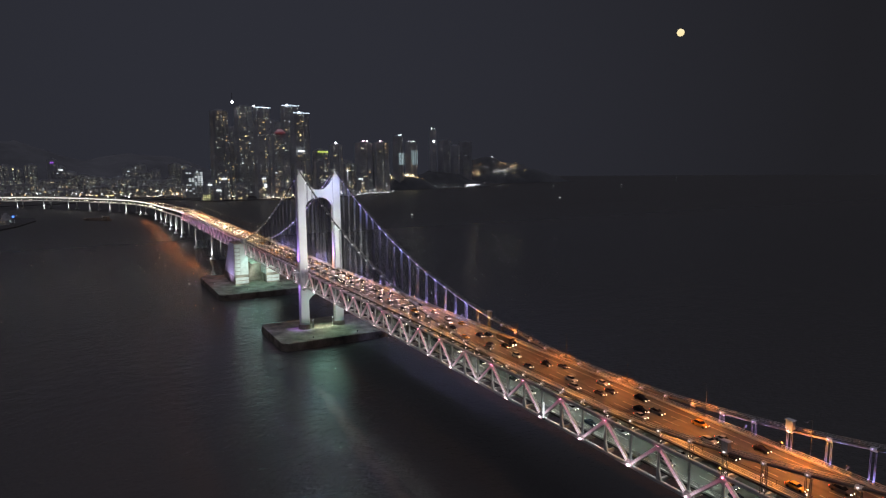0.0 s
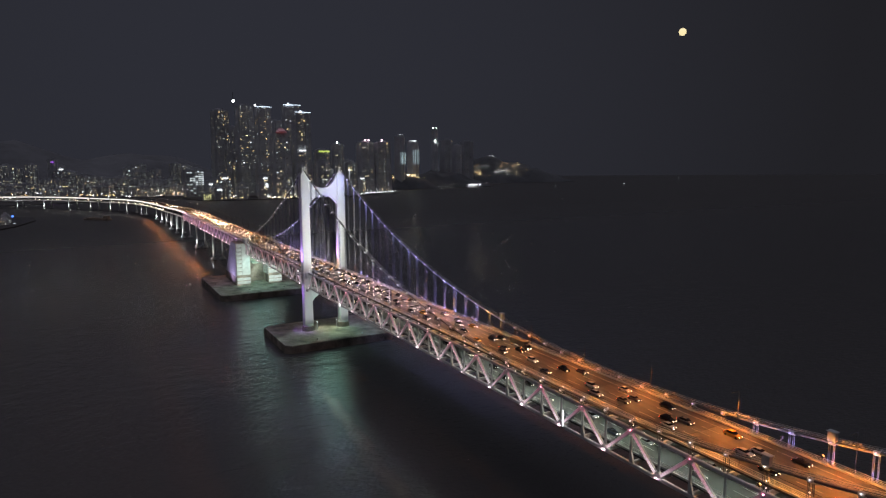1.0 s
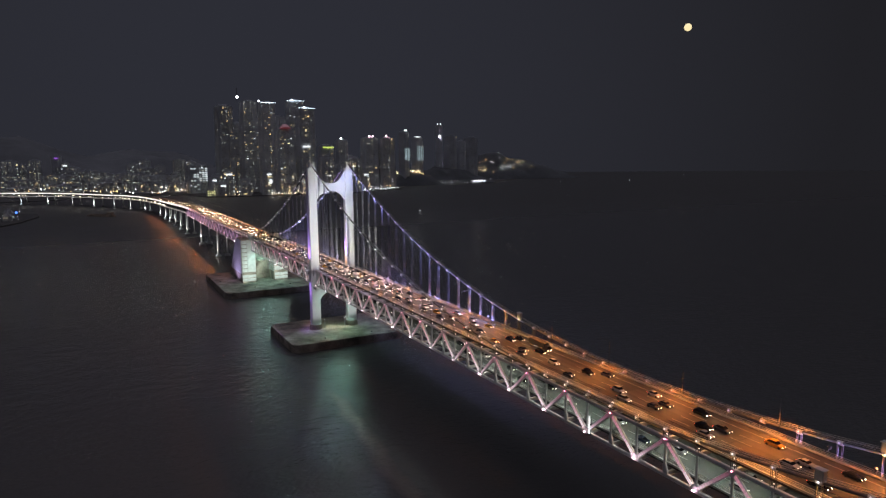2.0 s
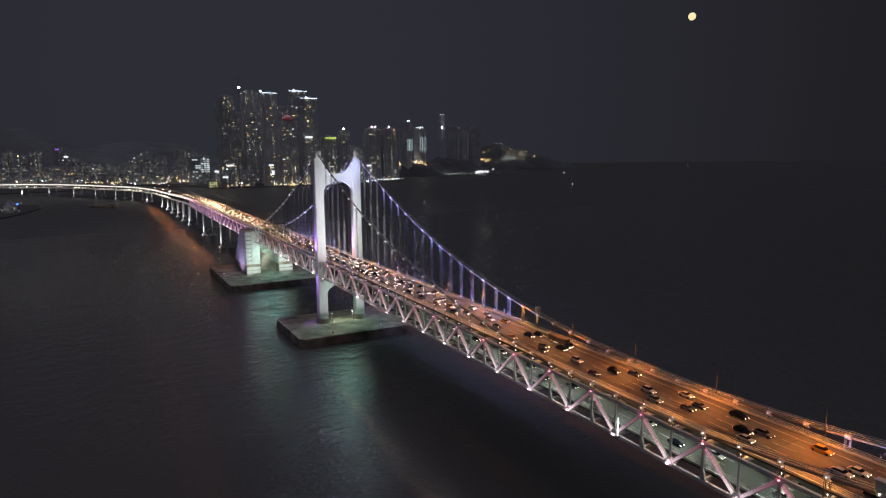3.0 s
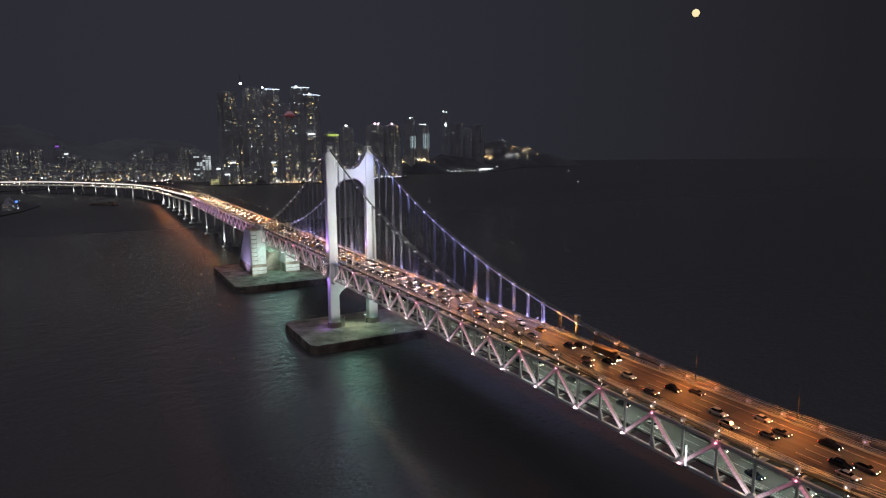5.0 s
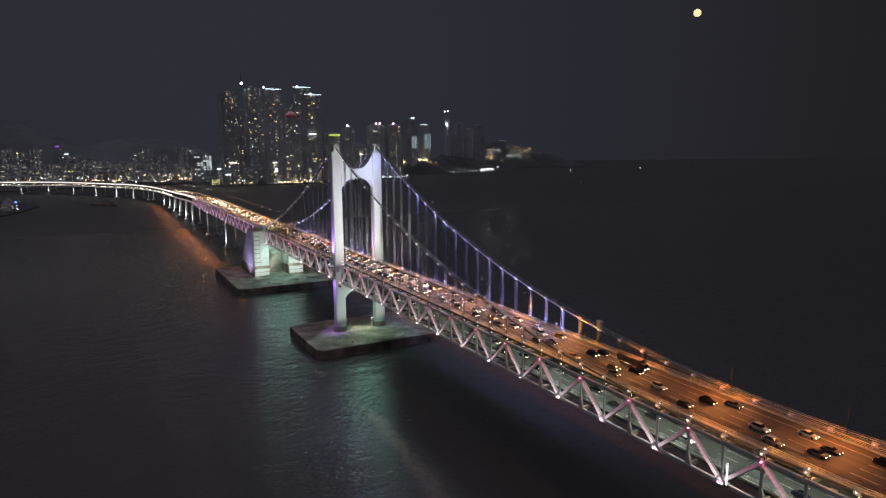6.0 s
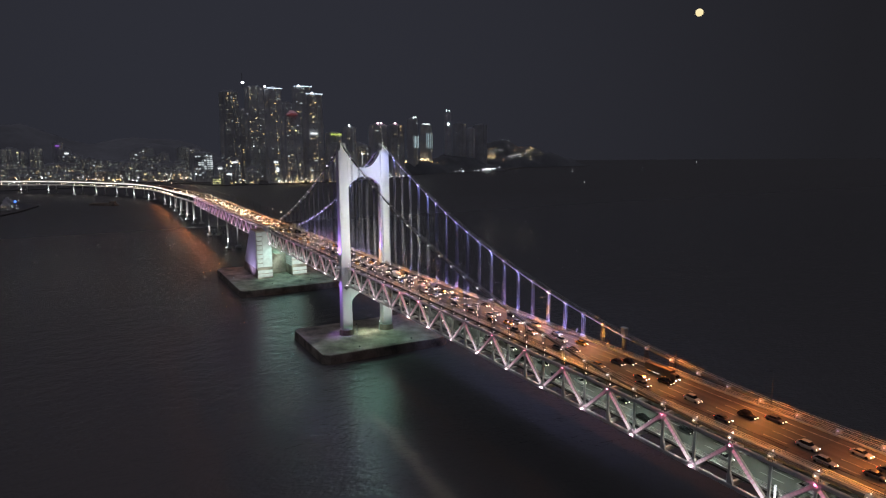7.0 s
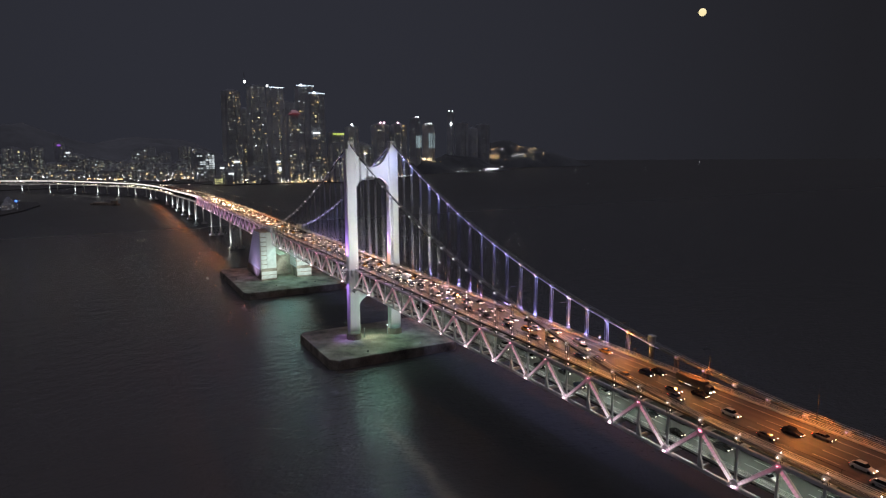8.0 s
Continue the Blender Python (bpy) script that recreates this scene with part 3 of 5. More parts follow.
def cable_cabinet(x, y):
    e = thing("cable_cabinet", (x, y, cable_z(x) + 0.6), "upright metal cabinet standing on the cable", "cabinet", "cable cabinets")
    z = cable_z(x)
    box("body", (x - 0.95, y - 0.62, z + 0.42), (x + 0.95, y + 0.62, z + 2.75), M_PANEL, e, cut=0.08)
    box("roof", (x - 1.15, y - 0.8, z + 2.76), (x + 1.15, y + 0.8, z + 2.95), M_STEEL, e)
    box("door", (x - 0.7, y + 0.63, z + 0.65), (x + 0.7, y + 0.68, z + 2.55), M_STEEL, e)
    for dx in (-0.7, 0.7):
        box("saddle_foot", (x + dx - 0.14, y - 0.5, z + 0.1), (x + dx + 0.14, y + 0.5, z + 0.45), M_STEEL, e)


for x, y, s in ((-190, YB, 1), (-330, YB, -1), (-330, YA, -1)):
    cable_cabinet(x, y)


# ------------------------------------------------------------ street lamps


def make_street_lamp(x, y, z, side, lit, height=10.5):
    e = thing("street_lamp", (x, y, z), "slim grey street lamp with one arm" if not lit else "slim street lamp with a lit orange head", "street lamp", "street lamps")
    part("pole", tube_mesh([(x, y, z), (x, y, z + height)], 0.14, M_POLE, 6, 0.08), e)
    part("arm", tube_mesh([(x, y, z + height), (x, y + side * 0.9, z + height + 0.35), (x, y + side * 2.2, z + height + 0.4)], 0.07, M_POLE, 5), e)
    head = part("head", block_mesh(0.5, 1.1, 0.2, M_POLE), e, Matrix.Translation((x, y + side * 2.6, z + height + 0.4)))
    part("lens", ball_mesh(0.16, G_STREETFAR if lit == 2 else G_STREET, 6, 4) if lit else block_mesh(0.36, 0.8, 0.06, M_LENS), head, Matrix.Translation((x, y + side * 2.6, z + height + (0.1 if lit else 0.26))))
    return e


for i in range(18):
    x = -398 + 31.0 * i
    if abs(x - XT) < 4:
        x += 6
    make_street_lamp(x, YB + 0.7, DECK, 1, False)
    lamp("sodium_light", "AREA", (x, YB + 4.2, DECK + 10.5), (x, YB + 7.6, DECK), 6200 if x < -330 else 4600 if x < -280 else 3600 if x < -190 else 4100, SODIUM if x < -190 else (1.0, 0.30, 0.05), 1.6, 1.0, spread=150)

# tubes under the upper deck
for i in range(16):
    x = X0 + 20 + 40 * i
    lamp("tube_light", "AREA", (x, YC + 4, DECK - 2.2), (x, YC + 4.8, LOW), 1950 if x < -190 else 1250, FLUO, 38, 0.4)

# violet area strips added under the seaward cable, lighting the hangers from above
for xa, xb in ((-175, -120), (-118, -62), (-60, -2), (14, 74), (76, 136)):
    za, zb = cable_z(xa) - 1.0, cable_z(xb) - 1.0
    mid = Vector(((xa + xb) / 2, YB + 0.3, (za + zb) / 2))
    down = Vector((zb - za, 0, -(xb - xa))).normalized()
    lamp("violet_hanger_fill", "AREA", mid, mid + down, 8000 if xa < -150 else 11000 if xa < -100 else 10000, (0.38, 0.42, 1.0), 0.2, math.hypot(xb - xa, zb - za))

# violet washers at the foot of the seaward hangers, turned outwards
for x in (-345, -140, -60, 60, 130):
    lamp("violet_washer", "AREA", (x, YB + 0.6, DECK + 0.9), (x, YB + 0.1, DECK + 1.76), 5000 if x < -200 else 12000 if x < -100 else 21000, (0.42, 0.38, 1.0), 74, 0.25)

# the tall white tube on the middle of the span
bar = thing("light_tube", (-262, YA + 0.9, 35.2), "tall white light tube on the middle truss foot", "light tube")
box("tube", (-262.15, YA + 0.8, 35.6), (-261.85, YA + 1.1, 41), G_BAR, bar, "bright white tube")
box("socket", (-262.5, YA + 0.6, 35.1), (-261.5, YA + 1.25, 35.59), M_DARK, bar)

# amber spotlights on the rails by the cabinets, along the cable
for x, y, s in ((-190, YB, 1), (-330, YB, -1), (-330, YA, -1), (-190, YA, 1)):
    near = y == YA
    floodlight((x - 1.0 * s, y + (0.3 if near else 1.4), DECK + (1.25 if near else 2.3)), (x + 6 * s, y, cable_z(x + 6 * s) + 2.5), 3200 if near else 1900, (1.0, 0.54, 0.12), 128, "amber spotlight by the cable", G_AMBER, 0.25)

# spotlights added on the railing for the amber light along the far cable
for x in (-400, -372, -345, -318, -184, -168, -152):
    floodlight((x, YB + 1.3, DECK + 2.85), (x + 7, YB, cable_z(x + 7)), 2000 if x < -200 else 4500, (1.0, 0.50, 0.11), 90, "added amber spotlight on the railing", G_AMBER)
# one more added for the amber light on a single hanger
floodlight((-118.2, YB + 1.2, DECK + 2.3), (-120, YB, 53), 22000, (1.0, 0.42, 0.08), 50, "added amber spotlight on the railing", G_AMBER)

# small amber luminaires along the near edge, over the railing
for i in range(29):
    x = -415 + 20 * i
    if abs(x - XT) < 8:
        continue
    z = DECK + 2.9
    e = thing("amber_luminaire", (x, YA - 3.3, z), "slim amber luminaire on two short brackets over the railing", "lamp", "amber luminaires")
    part("hood", block_mesh(14.0, 0.30, 0.12, M_DARK), e, Matrix.Translation((x, YA - 3.0, z)))
    for s in (-6, 6):
        part("bracket", block_mesh(0.08, 0.08, 1.4, M_DARK), e, Matrix.Translation((x + s, YA - 3.25, z - 0.7)))
    lamp("amber_light", "AREA", (x, YA - 3.0, z - 0.1), (x, YA - 3.6, 40), 300 if x < -265 else 130, (1.0, 0.33, 0.055), 13.6, 0.28, spread=92)

# pale green fill added below deck between tower legs, thrown down over the water
lamp("underdeck_fill", "AREA", (XT - 4, -13, 32.6), (XT - 16, -13, 23.6), 4400, (0.46, 1.0, 0.80), 17, 1.6)

# amber strips added outside the truss, turned up and inwards at the near cable
for x in (-305, -250, -195):
    lamp("amber_cable_fill", "AREA", (x, YA + 1.7, DECK + 0.2), (x, YA + 1.42, DECK + 1.0), 450 if x < -300 else 330 if x < -200 else 650, (1.0, 0.48, 0.10), 54, 0.2)

# ------------------------------------------------------------ anchorage
make_pier("anchorage_pier", 150, 258, -60, 31, 5.0, "long low concrete island under the anchorage")


def make_anchorage():
    e = thing("anchorage", (205, YC, 5), "great ribbed concrete anchorage block, white and violet lit", "bridge anchorage")
    for y0, y1 in ((-4.0, 8.6), (-33.0, -20.5)):
        rings = [[(193, y0, 5), (250, y0, 5), (250, y1, 5), (193, y1, 5)], [(193, y0, 13), (242, y0, 13), (242, y1, 13), (193, y1, 13)],
                 [(193, y0, 44.5), (214, y0, 44.5), (214, y1, 44.5), (193, y1, 44.5)]]
        part("wall_block", ribbon_mesh(rings, M_CONC), e)
        for z in (6.2, 9.4):                                    # two bands at the foot
            box("front_panel", (192.5, y0 + 0.3, z), (193.1, y1 - 0.3, z + 2.5), M_PANEL, e, cut=0.05)
        if y1 > 0:                                              # tall plate with slits beside it
            box("front_plate", (192.5, y0 + 0.3, 14.6), (193.1, y0 + 7.6, 44), M_PANEL, e, cut=0.02)
            for k in range(8):
                box("front_panel", (192.5, y0 + 7.8, 14.6 + 3.7 * k), (193.1, y1 - 0.3, 17.6 + 3.7 * k), M_PANEL, e, cut=0.05)
        else:
            for k in range(7):
                box("front_panel", (192.5, y0 + 0.3, 14.6 + 4.2 * k), (193.1, y1 - 0.3, 17.9 + 4.2 * k), M_PANEL, e, cut=0.05)
        for k in range(17):                                     # slats down the flank
            z = 13.2 + 1.85 * k
            back = 242 - (z + 0.7 - 13) * 28 / 31.5
            box("side_slat", (193.6, y1, z), (back - 0.6, y1 + 0.35, z + 1.2), M_PANEL, e, cut=0.1)
    box("back_wall", (212, -20.6, 5), (214, -3.9, 34), M_CONC, e)
    box("door_recess", (193.4, -13, 24), (211.5, -7, 24.6), M_CONC, e)
    box("portal_block", (190.2, -31, 44.6), (200.5, 6, 45.05), M_CONC, e)
    for y in (YA, YB):
        box("cable_hood", (184, y - 1.5, DECK - 1.2), (198, y + 1.5, 48.8), M_PANEL, e, "low concrete hood over the cable end")
    return e


make_anchorage()
floodlight((164, 4, 6.2), (193, 2, 30), 42000, (0.88, 1.0, 0.93), 100)
floodlight((164, -27, 6.2), (193, -27, 30), 42000, (0.88, 1.0, 0.93), 100)
floodlight((205, 26, 6.3), (212, 8.6, 27), 26000, (0.60, 0.48, 1.0), 110)
# second fill added below deck, for the teal water before the anchorage
lamp("underdeck_fill", "AREA", (188.5, -12, 33), (183.5, -12, 23), 5400, (0.46, 1.0, 0.92), 26, 1.6)
lamp("recess_light", "AREA", (198, -12, 33.5), (211, -12, 24), 3000, (0.45, 1.0, 0.88), 14, 1.0)

# ------------------------------------------------------------ viaduct beyond the anchorage
STATIONS = ((600, -12.5, 46.0), (700, -12.5, 43.6), (800, -12.5, 40.4), (900, -12.5, 37.2), (1000, -11.5, 34.6), (1100, -7, 33.0), (1200, 5, 32.0),
            (1300, 32, 31.5), (1400, 84, 31), (1490, 140, 31), (1570, 205, 31), (1625, 282, 31), (1660, 370, 31), (1685, 470, 31), (1700, 580, 31))


def road_line(step):
    """Points along the viaduct's axis at even steps, with the way to its left."""
    pts = [Vector(p) for p in STATIONS]
    fine = []
    for i in range(len(pts) - 1):
        p0, p1, p2, p3 = pts[max(i - 1, 0)], pts[i], pts[i + 1], pts[min(i + 2, len(pts) - 1)]
        for j in range(20):
            s = j / 20
            fine.append(0.5 * ((2 * p1) + (p2 - p0) * s + (2 * p0 - 5 * p1 + 4 * p2 - p3) * s * s + (3 * p1 - p0 - 3 * p2 + p3) * s ** 3))
    out, left, last = [], 0.0, fine[0]
    for a, b in zip(fine, fine[1:]):
        d = (b - a)
        n = d.length
        while left <= n:
            p = a + d * (left / n)
            t = Vector((d.x, d.y, 0)).normalized()
            out.append((p, Vector((-t.y, t.x, 0))))
            left += step
        left -= n
    return out


def swept(profile, material, step=12):
    return ribbon_mesh([[p + w * y + Vector((0, 0, z)) for y, z in profile] for p, w in road_line(step)], material)


via = thing("viaduct", (600, YC, 0), "long double-deck viaduct curving towards the far shore", "viaduct")
part("upper_slab", swept([(-9.5, -1.2), (9.5, -1.2), (10.5, -0.4), (10.5, 0), (-10.5, 0), (-10.5, -0.4)], M_ROAD), via)
part("lower_slab", swept([(-9.5, -9.4), (9.5, -9.4), (10.5, -8.4), (10.5, -8.0), (-10.5, -8.0), (-10.5, -8.4)], M_ROADL), via)
for s in (-1, 1):
    part("parapet", swept([(s * 10.5 - 0.2, 0.0), (s * 10.5 + 0.2, 0.0), (s * 10.5 + 0.2, 1.1), (s * 10.5 - 0.2, 1.1)], M_PANEL), via)
    part("parapet", swept([(s * 10.5 - 0.2, -8), (s * 10.5 + 0.2, -8), (s * 10.5 + 0.2, -6.9), (s * 10.5 - 0.2, -6.9)], M_PANEL), via)
# glowing strips put in for the white floodlight on the deck edges
part("edge_glow", swept([(10.75, -1.9), (11.0, -1.9), (11.0, 0.3), (10.75, 0.3)], G_EDGE), via, label="glowing strip for the white light on the deck edge")
part("edge_glow", swept([(10.75, -9.3), (11.0, -9.3), (11.0, -8.2), (10.75, -8.2)], G_EDGELOW), via, label="glowing strip for the white light on the lower deck edge")


def viaduct_pier(p, w, top, wide):
    e = thing("viaduct_pier", (p.x, p.y, 0), "slender concrete pier on a low footing, lit white from its base", "bridge pier", "viaduct piers")
    ang = math.atan2(w.y, w.x)
    m = Matrix.Translation((p.x, p.y, 0)) @ Matrix.Rotation(ang, 4, "Z")
    off = 11.9 if wide else 5.5                                 # outside the decks on the curve, under them on the straight
    for s in (-off, off):
        part("footing", prism_mesh(pier_outline(s - 3.4, s + 3.4, -3.6, 3.6, 1.2), -5, 1.8, M_PANEL, 0.3), e, m)
        part("column", prism_mesh([(s + 0.95 * math.cos(a * math.pi / 6), 1.1 * math.sin(a * math.pi / 6)) for a in range(12)], 1.8, top - (0.3 if wide else 10.9), M_PANEL), e, m)
        part("column_foot", prism_mesh([(s + 2.4 * math.cos(a * math.pi / 6), 2.4 * math.sin(a * math.pi / 6)) for a in range(12)], 1.8, 2.9, M_PANEL, 0.5), e, m)
        if not wide:
            part("upper_column", prism_mesh([(s * 1.95 + 0.5 * math.cos(a * math.pi / 4), 0.6 * math.sin(a * math.pi / 4)) for a in range(8)], top - 8, top - 1.2, M_PANEL), e, m)
    for z in (top - 2.6, top - 10.8):
        part("crosshead", prism_mesh([(-11.0, -1.0), (11.0, -1.0), (11.0, 1.0), (-11.0, 1.0)], z, z + 1.38, M_PANEL), e, m)
    part("uplight", block_mesh(0.5, 0.4, 0.4, G_BASE), e, m @ Matrix.Translation((off + 2.7, 2.4, 2.0)), "white uplight on the footing")
    a, b = m @ Vector((off + 3.2, 3.6, 6.5)), m @ Vector((off + 0.4, 0.8, (top if wide else top - 10) * 0.34))
    lamp("pier_beam", "SPOT", a, b, 11000, (0.92, 0.98, 1.0), 0.2, cone=110, blend=1.0)


line = road_line(1.0)
for want in (678, 750, 826, 905, 978, 1055, 1213, 1288, 1359, 1432, 1506, 1574, 1620, 1655):
    p, w = min(line, key=lambda q: abs(q[0].x - want))
    viaduct_pier(p, w, p.z, want > 1250)
for x in (407, 535):
    viaduct_pier(Vector((x, YC, 0)), Vector((0, 1, 0)), 45.2, False)

# white balls in place of traffic headlights along the lower deck of the viaduct
BEAD = ball_mesh(0.42, G_HEADFAR, 6, 4)
bead = random.Random(3)
for p, w in road_line(9.0):
    if p.x > 900 and bead.random() < 0.75:
        part("deck_lamp", BEAD, via, Matrix.Translation(p + w * 9.6 + Vector((0, bead.uniform(-2, 2), bead.uniform(-6.6, -6.0)))), "small white headlight of lower-deck traffic")

# lit lamps along the approach
for i in range(13):
    x = 226 + 30 * i
    make_street_lamp(x, YB + 0.7, DECK, 1, 2)
    make_street_lamp(x + 12, YA - 0.5, DECK, -1, 2)
    lamp("sodium_light", "AREA", (x + 12, YA - 2.0, DECK + 10.0), (x + 12, YA - 1.2, DECK), 1250, SODIUM, 1.6, 1.0)
    # 26 m strip added to throw the lamps' orange over the water
    if i > 1:
        lamp("sodium_light", "AREA", (x + 12, YA - 1.0, DECK + 9.9), (x + 12, YA + 3.2, DECK), 2500, SODIUM, 26, 0.8, spread=25)
    lamp("sodium_light", "AREA", (x, YB + 3.3, DECK + 10.5), (x, YB + 9.5, DECK), 3000, SODIUM, 1.6, 1.0)
for i, (p, w) in enumerate(road_line(34.0)):
    q = p - w * 9.8
    make_street_lamp(q.x, q.y, q.z, 1, 2 if i < 16 else 1)
    if i < 18:
        c = p + w * 8.5 + Vector((0, 0, 10))
        if i % 2 == 0:
            lamp("sodium_light", "AREA", c, p + w * 8.0, 2500, SODIUM, 1.6, 1.0)
        # 30 m strip added likewise, for the orange spill beside the viaduct
        if i < 14:
            lamp("sodium_light", "AREA", c + w * 1.4 - Vector((0, 0, 0.1)), p + w * 14.0, 1500, SODIUM, 30, 0.8, spread=28)

# ------------------------------------------------------------ vehicles


def hull_mesh(stations, material):
    """Cross-sections along x: (x, half width at the bottom, half width at the top, z bottom, z top)."""
    rings = []
    for x, wb, wt, zb, ztop in stations:
        c = 0.18 * (ztop - zb)
        rings.append([(x, -wb * 0.92, zb), (x, wb * 0.92, zb), (x, wb, zb + c), (x, wt, ztop - c), (x, wt * 0.9, ztop), (x, -wt * 0.9, ztop), (x, -wt, ztop - c), (x, -wb, zb + c)])
    return ribbon_mesh(rings, material)


def wheel_mesh():
    if "wheel" not in CACHE:
        v = [(0.33 * math.cos(a * math.pi / 6), s * 0.11, 0.33 * math.sin(a * math.pi / 6)) for s in (-1, 1) for a in range(12)]
        f = [[i, (i + 1) % 12, 12 + (i + 1) % 12, 12 + i] for i in range(12)] + [list(range(11, -1, -1)), list(range(12, 24))]
        CACHE["wheel"] = mesh_of("wheel", v, f, M_TYRE)
    return CACHE["wheel"]


def joined(name, meshes):
    """Several meshes as one, each with its own material."""
    v, f, slots = [], [], []
    for k, me in enumerate(meshes):
        n = len(v)
        v += [p.co[:] for p in me.vertices]
        f += [[n + i for i in p.vertices] for p in me.polygons]
        slots += [k] * len(me.polygons)
    out = mesh_of(name, v, f)
    for me in meshes:
        out.materials.append(me.materials[0])
    out.polygons.foreach_set("material_index", slots)
    return out


def make_car(at, paint, word, far=False, tall=0.0, long=4.6, mid=False):
    """A car that heads towards -x."""
    h = long / 2
    key = ("car", paint.name, tall, long, far, mid)
    lift = 0.2 if far or mid else 0.0
    if key not in CACHE:
        CACHE[key] = (
            hull_mesh([(-h, 0.70, 0.62, 0.32, 0.62), (-h + 0.25, 0.86, 0.80, 0.24 - lift, 0.78), (-h + 1.3, 0.90, 0.86, 0.22 - lift, 0.92 + tall * 0.3), (h - 1.0, 0.90, 0.86, 0.22 - lift, 0.96 + tall * 0.4),
                       (h - 0.15, 0.86, 0.80, 0.26, 0.92 + tall * 0.4), (h, 0.74, 0.68, 0.36, 0.72)], paint),
            hull_mesh([(-h + 1.25, 0.80, 0.70, 0.86, 0.96), (-h + 2.0, 0.80, 0.62, 0.86, 1.40 + tall), (h - 1.4, 0.80, 0.62, 0.86, 1.42 + tall), (h - 0.55, 0.78, 0.68, 0.86, 1.0 + tall * 0.6)], M_GLASS),
            hull_mesh([(-h + 1.85, 0.60, 0.52, 1.36 + tall, 1.40 + tall), (-h + 2.1, 0.64, 0.58, 1.38 + tall, 1.47 + tall), (h - 1.5, 0.64, 0.58, 1.39 + tall, 1.48 + tall), (h - 1.2, 0.60, 0.52, 1.36 + tall, 1.42 + tall)], paint))
    e = thing("car", at, word, "car", "cars on the bridge")
    o = Matrix.Translation(at)
    if far:
        whole = key + ("whole",)
        if whole not in CACHE:
            CACHE[whole] = joined("car_body", CACHE[key][:2])
        part("body", CACHE[whole], e, o)
    else:
        part("body", CACHE[key][0], e, o)
        part("cabin", CACHE[key][1], e, o, "dark tinted windows")
    head = ball_mesh(0.125 if not far else 0.18, G_HEADFAR if far else G_HEAD, 8, 5, 0.8)
    for s in (-0.62, 0.62):
        part("headlight", head, e, o @ Matrix.Translation((-h + 0.02, s, 0.66)), "lit white headlight")
        if not far and not mid:
            part("tail_light", block_mesh(0.06, 0.34, 0.16, G_TAIL), e, o @ Matrix.Translation((h - 0.06, s, 0.74)), "red tail light")
            for x in (-h + 0.85, h - 0.85):
                part("wheel", wheel_mesh(), e, o @ Matrix.Translation((x, s * 1.29, 0.33)))
    if not far:
        part("roof", CACHE[key][2], e, o)
    if not far and not mid and at[2] > DECK:
        lamp("headlight_beam", "SPOT", (at[0] - h - 0.15, at[1], at[2] + 0.75), (at[0] - h - 9, at[1], at[2]), 1300, (1.0, 0.66, 0.27), 0.3, cone=60, blend=1.0)
    elif at[2] > LOW + 2 and at[0] < 1000 and rng.random() < (0.35 if far else 0.4):
        lamp("headlight_beam", "SPOT", (at[0] - h - 0.15, at[1], at[2] + 0.75), (at[0] - h - 7, at[1], at[2]), 5000 if far else 1200, (1.0, 0.68, 0.30), 0.3, cone=70, blend=1.0)
    return e


def make_truck(at, word, box_mat, cab_mat, long=7.0):
    e = thing("truck", at, word, "truck", "cars on the bridge")
    o, h = Matrix.Translation(at), long / 2
    part("cab", hull_mesh([(-h, 0.95, 0.88, 0.45, 1.5), (-h + 0.3, 1.0, 0.90, 0.4, 2.3), (-h + 1.7, 1.0, 0.92, 0.4, 2.4)], cab_mat), e, o)
    part("windscreen", hull_mesh([(-h - 0.02, 0.8, 0.78, 1.3, 1.5), (-h + 0.22, 0.85, 0.8, 1.3, 2.1)], M_GLASS), e, o)
    part("cargo_box", block_mesh(long - 1.9, 2.2, 2.3, box_mat, 0.05), e, o @ Matrix.Translation((0.95, 0, 1.95)))
    part("chassis", block_mesh(long - 0.4, 0.9, 0.3, M_DARK), e, o @ Matrix.Translation((0.1, 0, 0.6)))
    for s in (-0.7, 0.7):
        part("headlight", ball_mesh(0.24, G_HEAD, 8, 5, 0.7), e, o @ Matrix.Translation((-h, s, 0.75)), "lit white headlight")
        for x in (-h + 0.9, h - 1.3):
            part("wheel", wheel_mesh(), e, o @ Matrix.Translation((x, s * 1.25, 0.34)))


WORDS = ("black sedan with lit headlights on the bridge road", "white car with lit headlights on the bridge road", "silver car with lit headlights on the bridge road",
         "dark grey car with lit headlights on the bridge road", "dark blue car with lit headlights on the bridge road", "orange taxi with lit headlights on the bridge road")
make_truck((-212, -18.8, DECK + 0.012), "long dark lorry with a black cargo box", M_DARK, PAINTS[3], 11.5)
lorry = bpy.data.objects["truck"]
part("side_light", block_mesh(2.2, 0.05, 0.14, G_BAR), lorry, Matrix.Translation((-210.6, -17.66, DECK + 0.95)), "white light bar on the side")
for dx in (-2.2, 3.6, 4.3):
    part("side_marker", block_mesh(0.28, 0.05, 0.14, G_AMBER), lorry, Matrix.Translation((-212 + dx, -17.66, DECK + 1.0)), "amber side marker")
rng = random.Random(7)
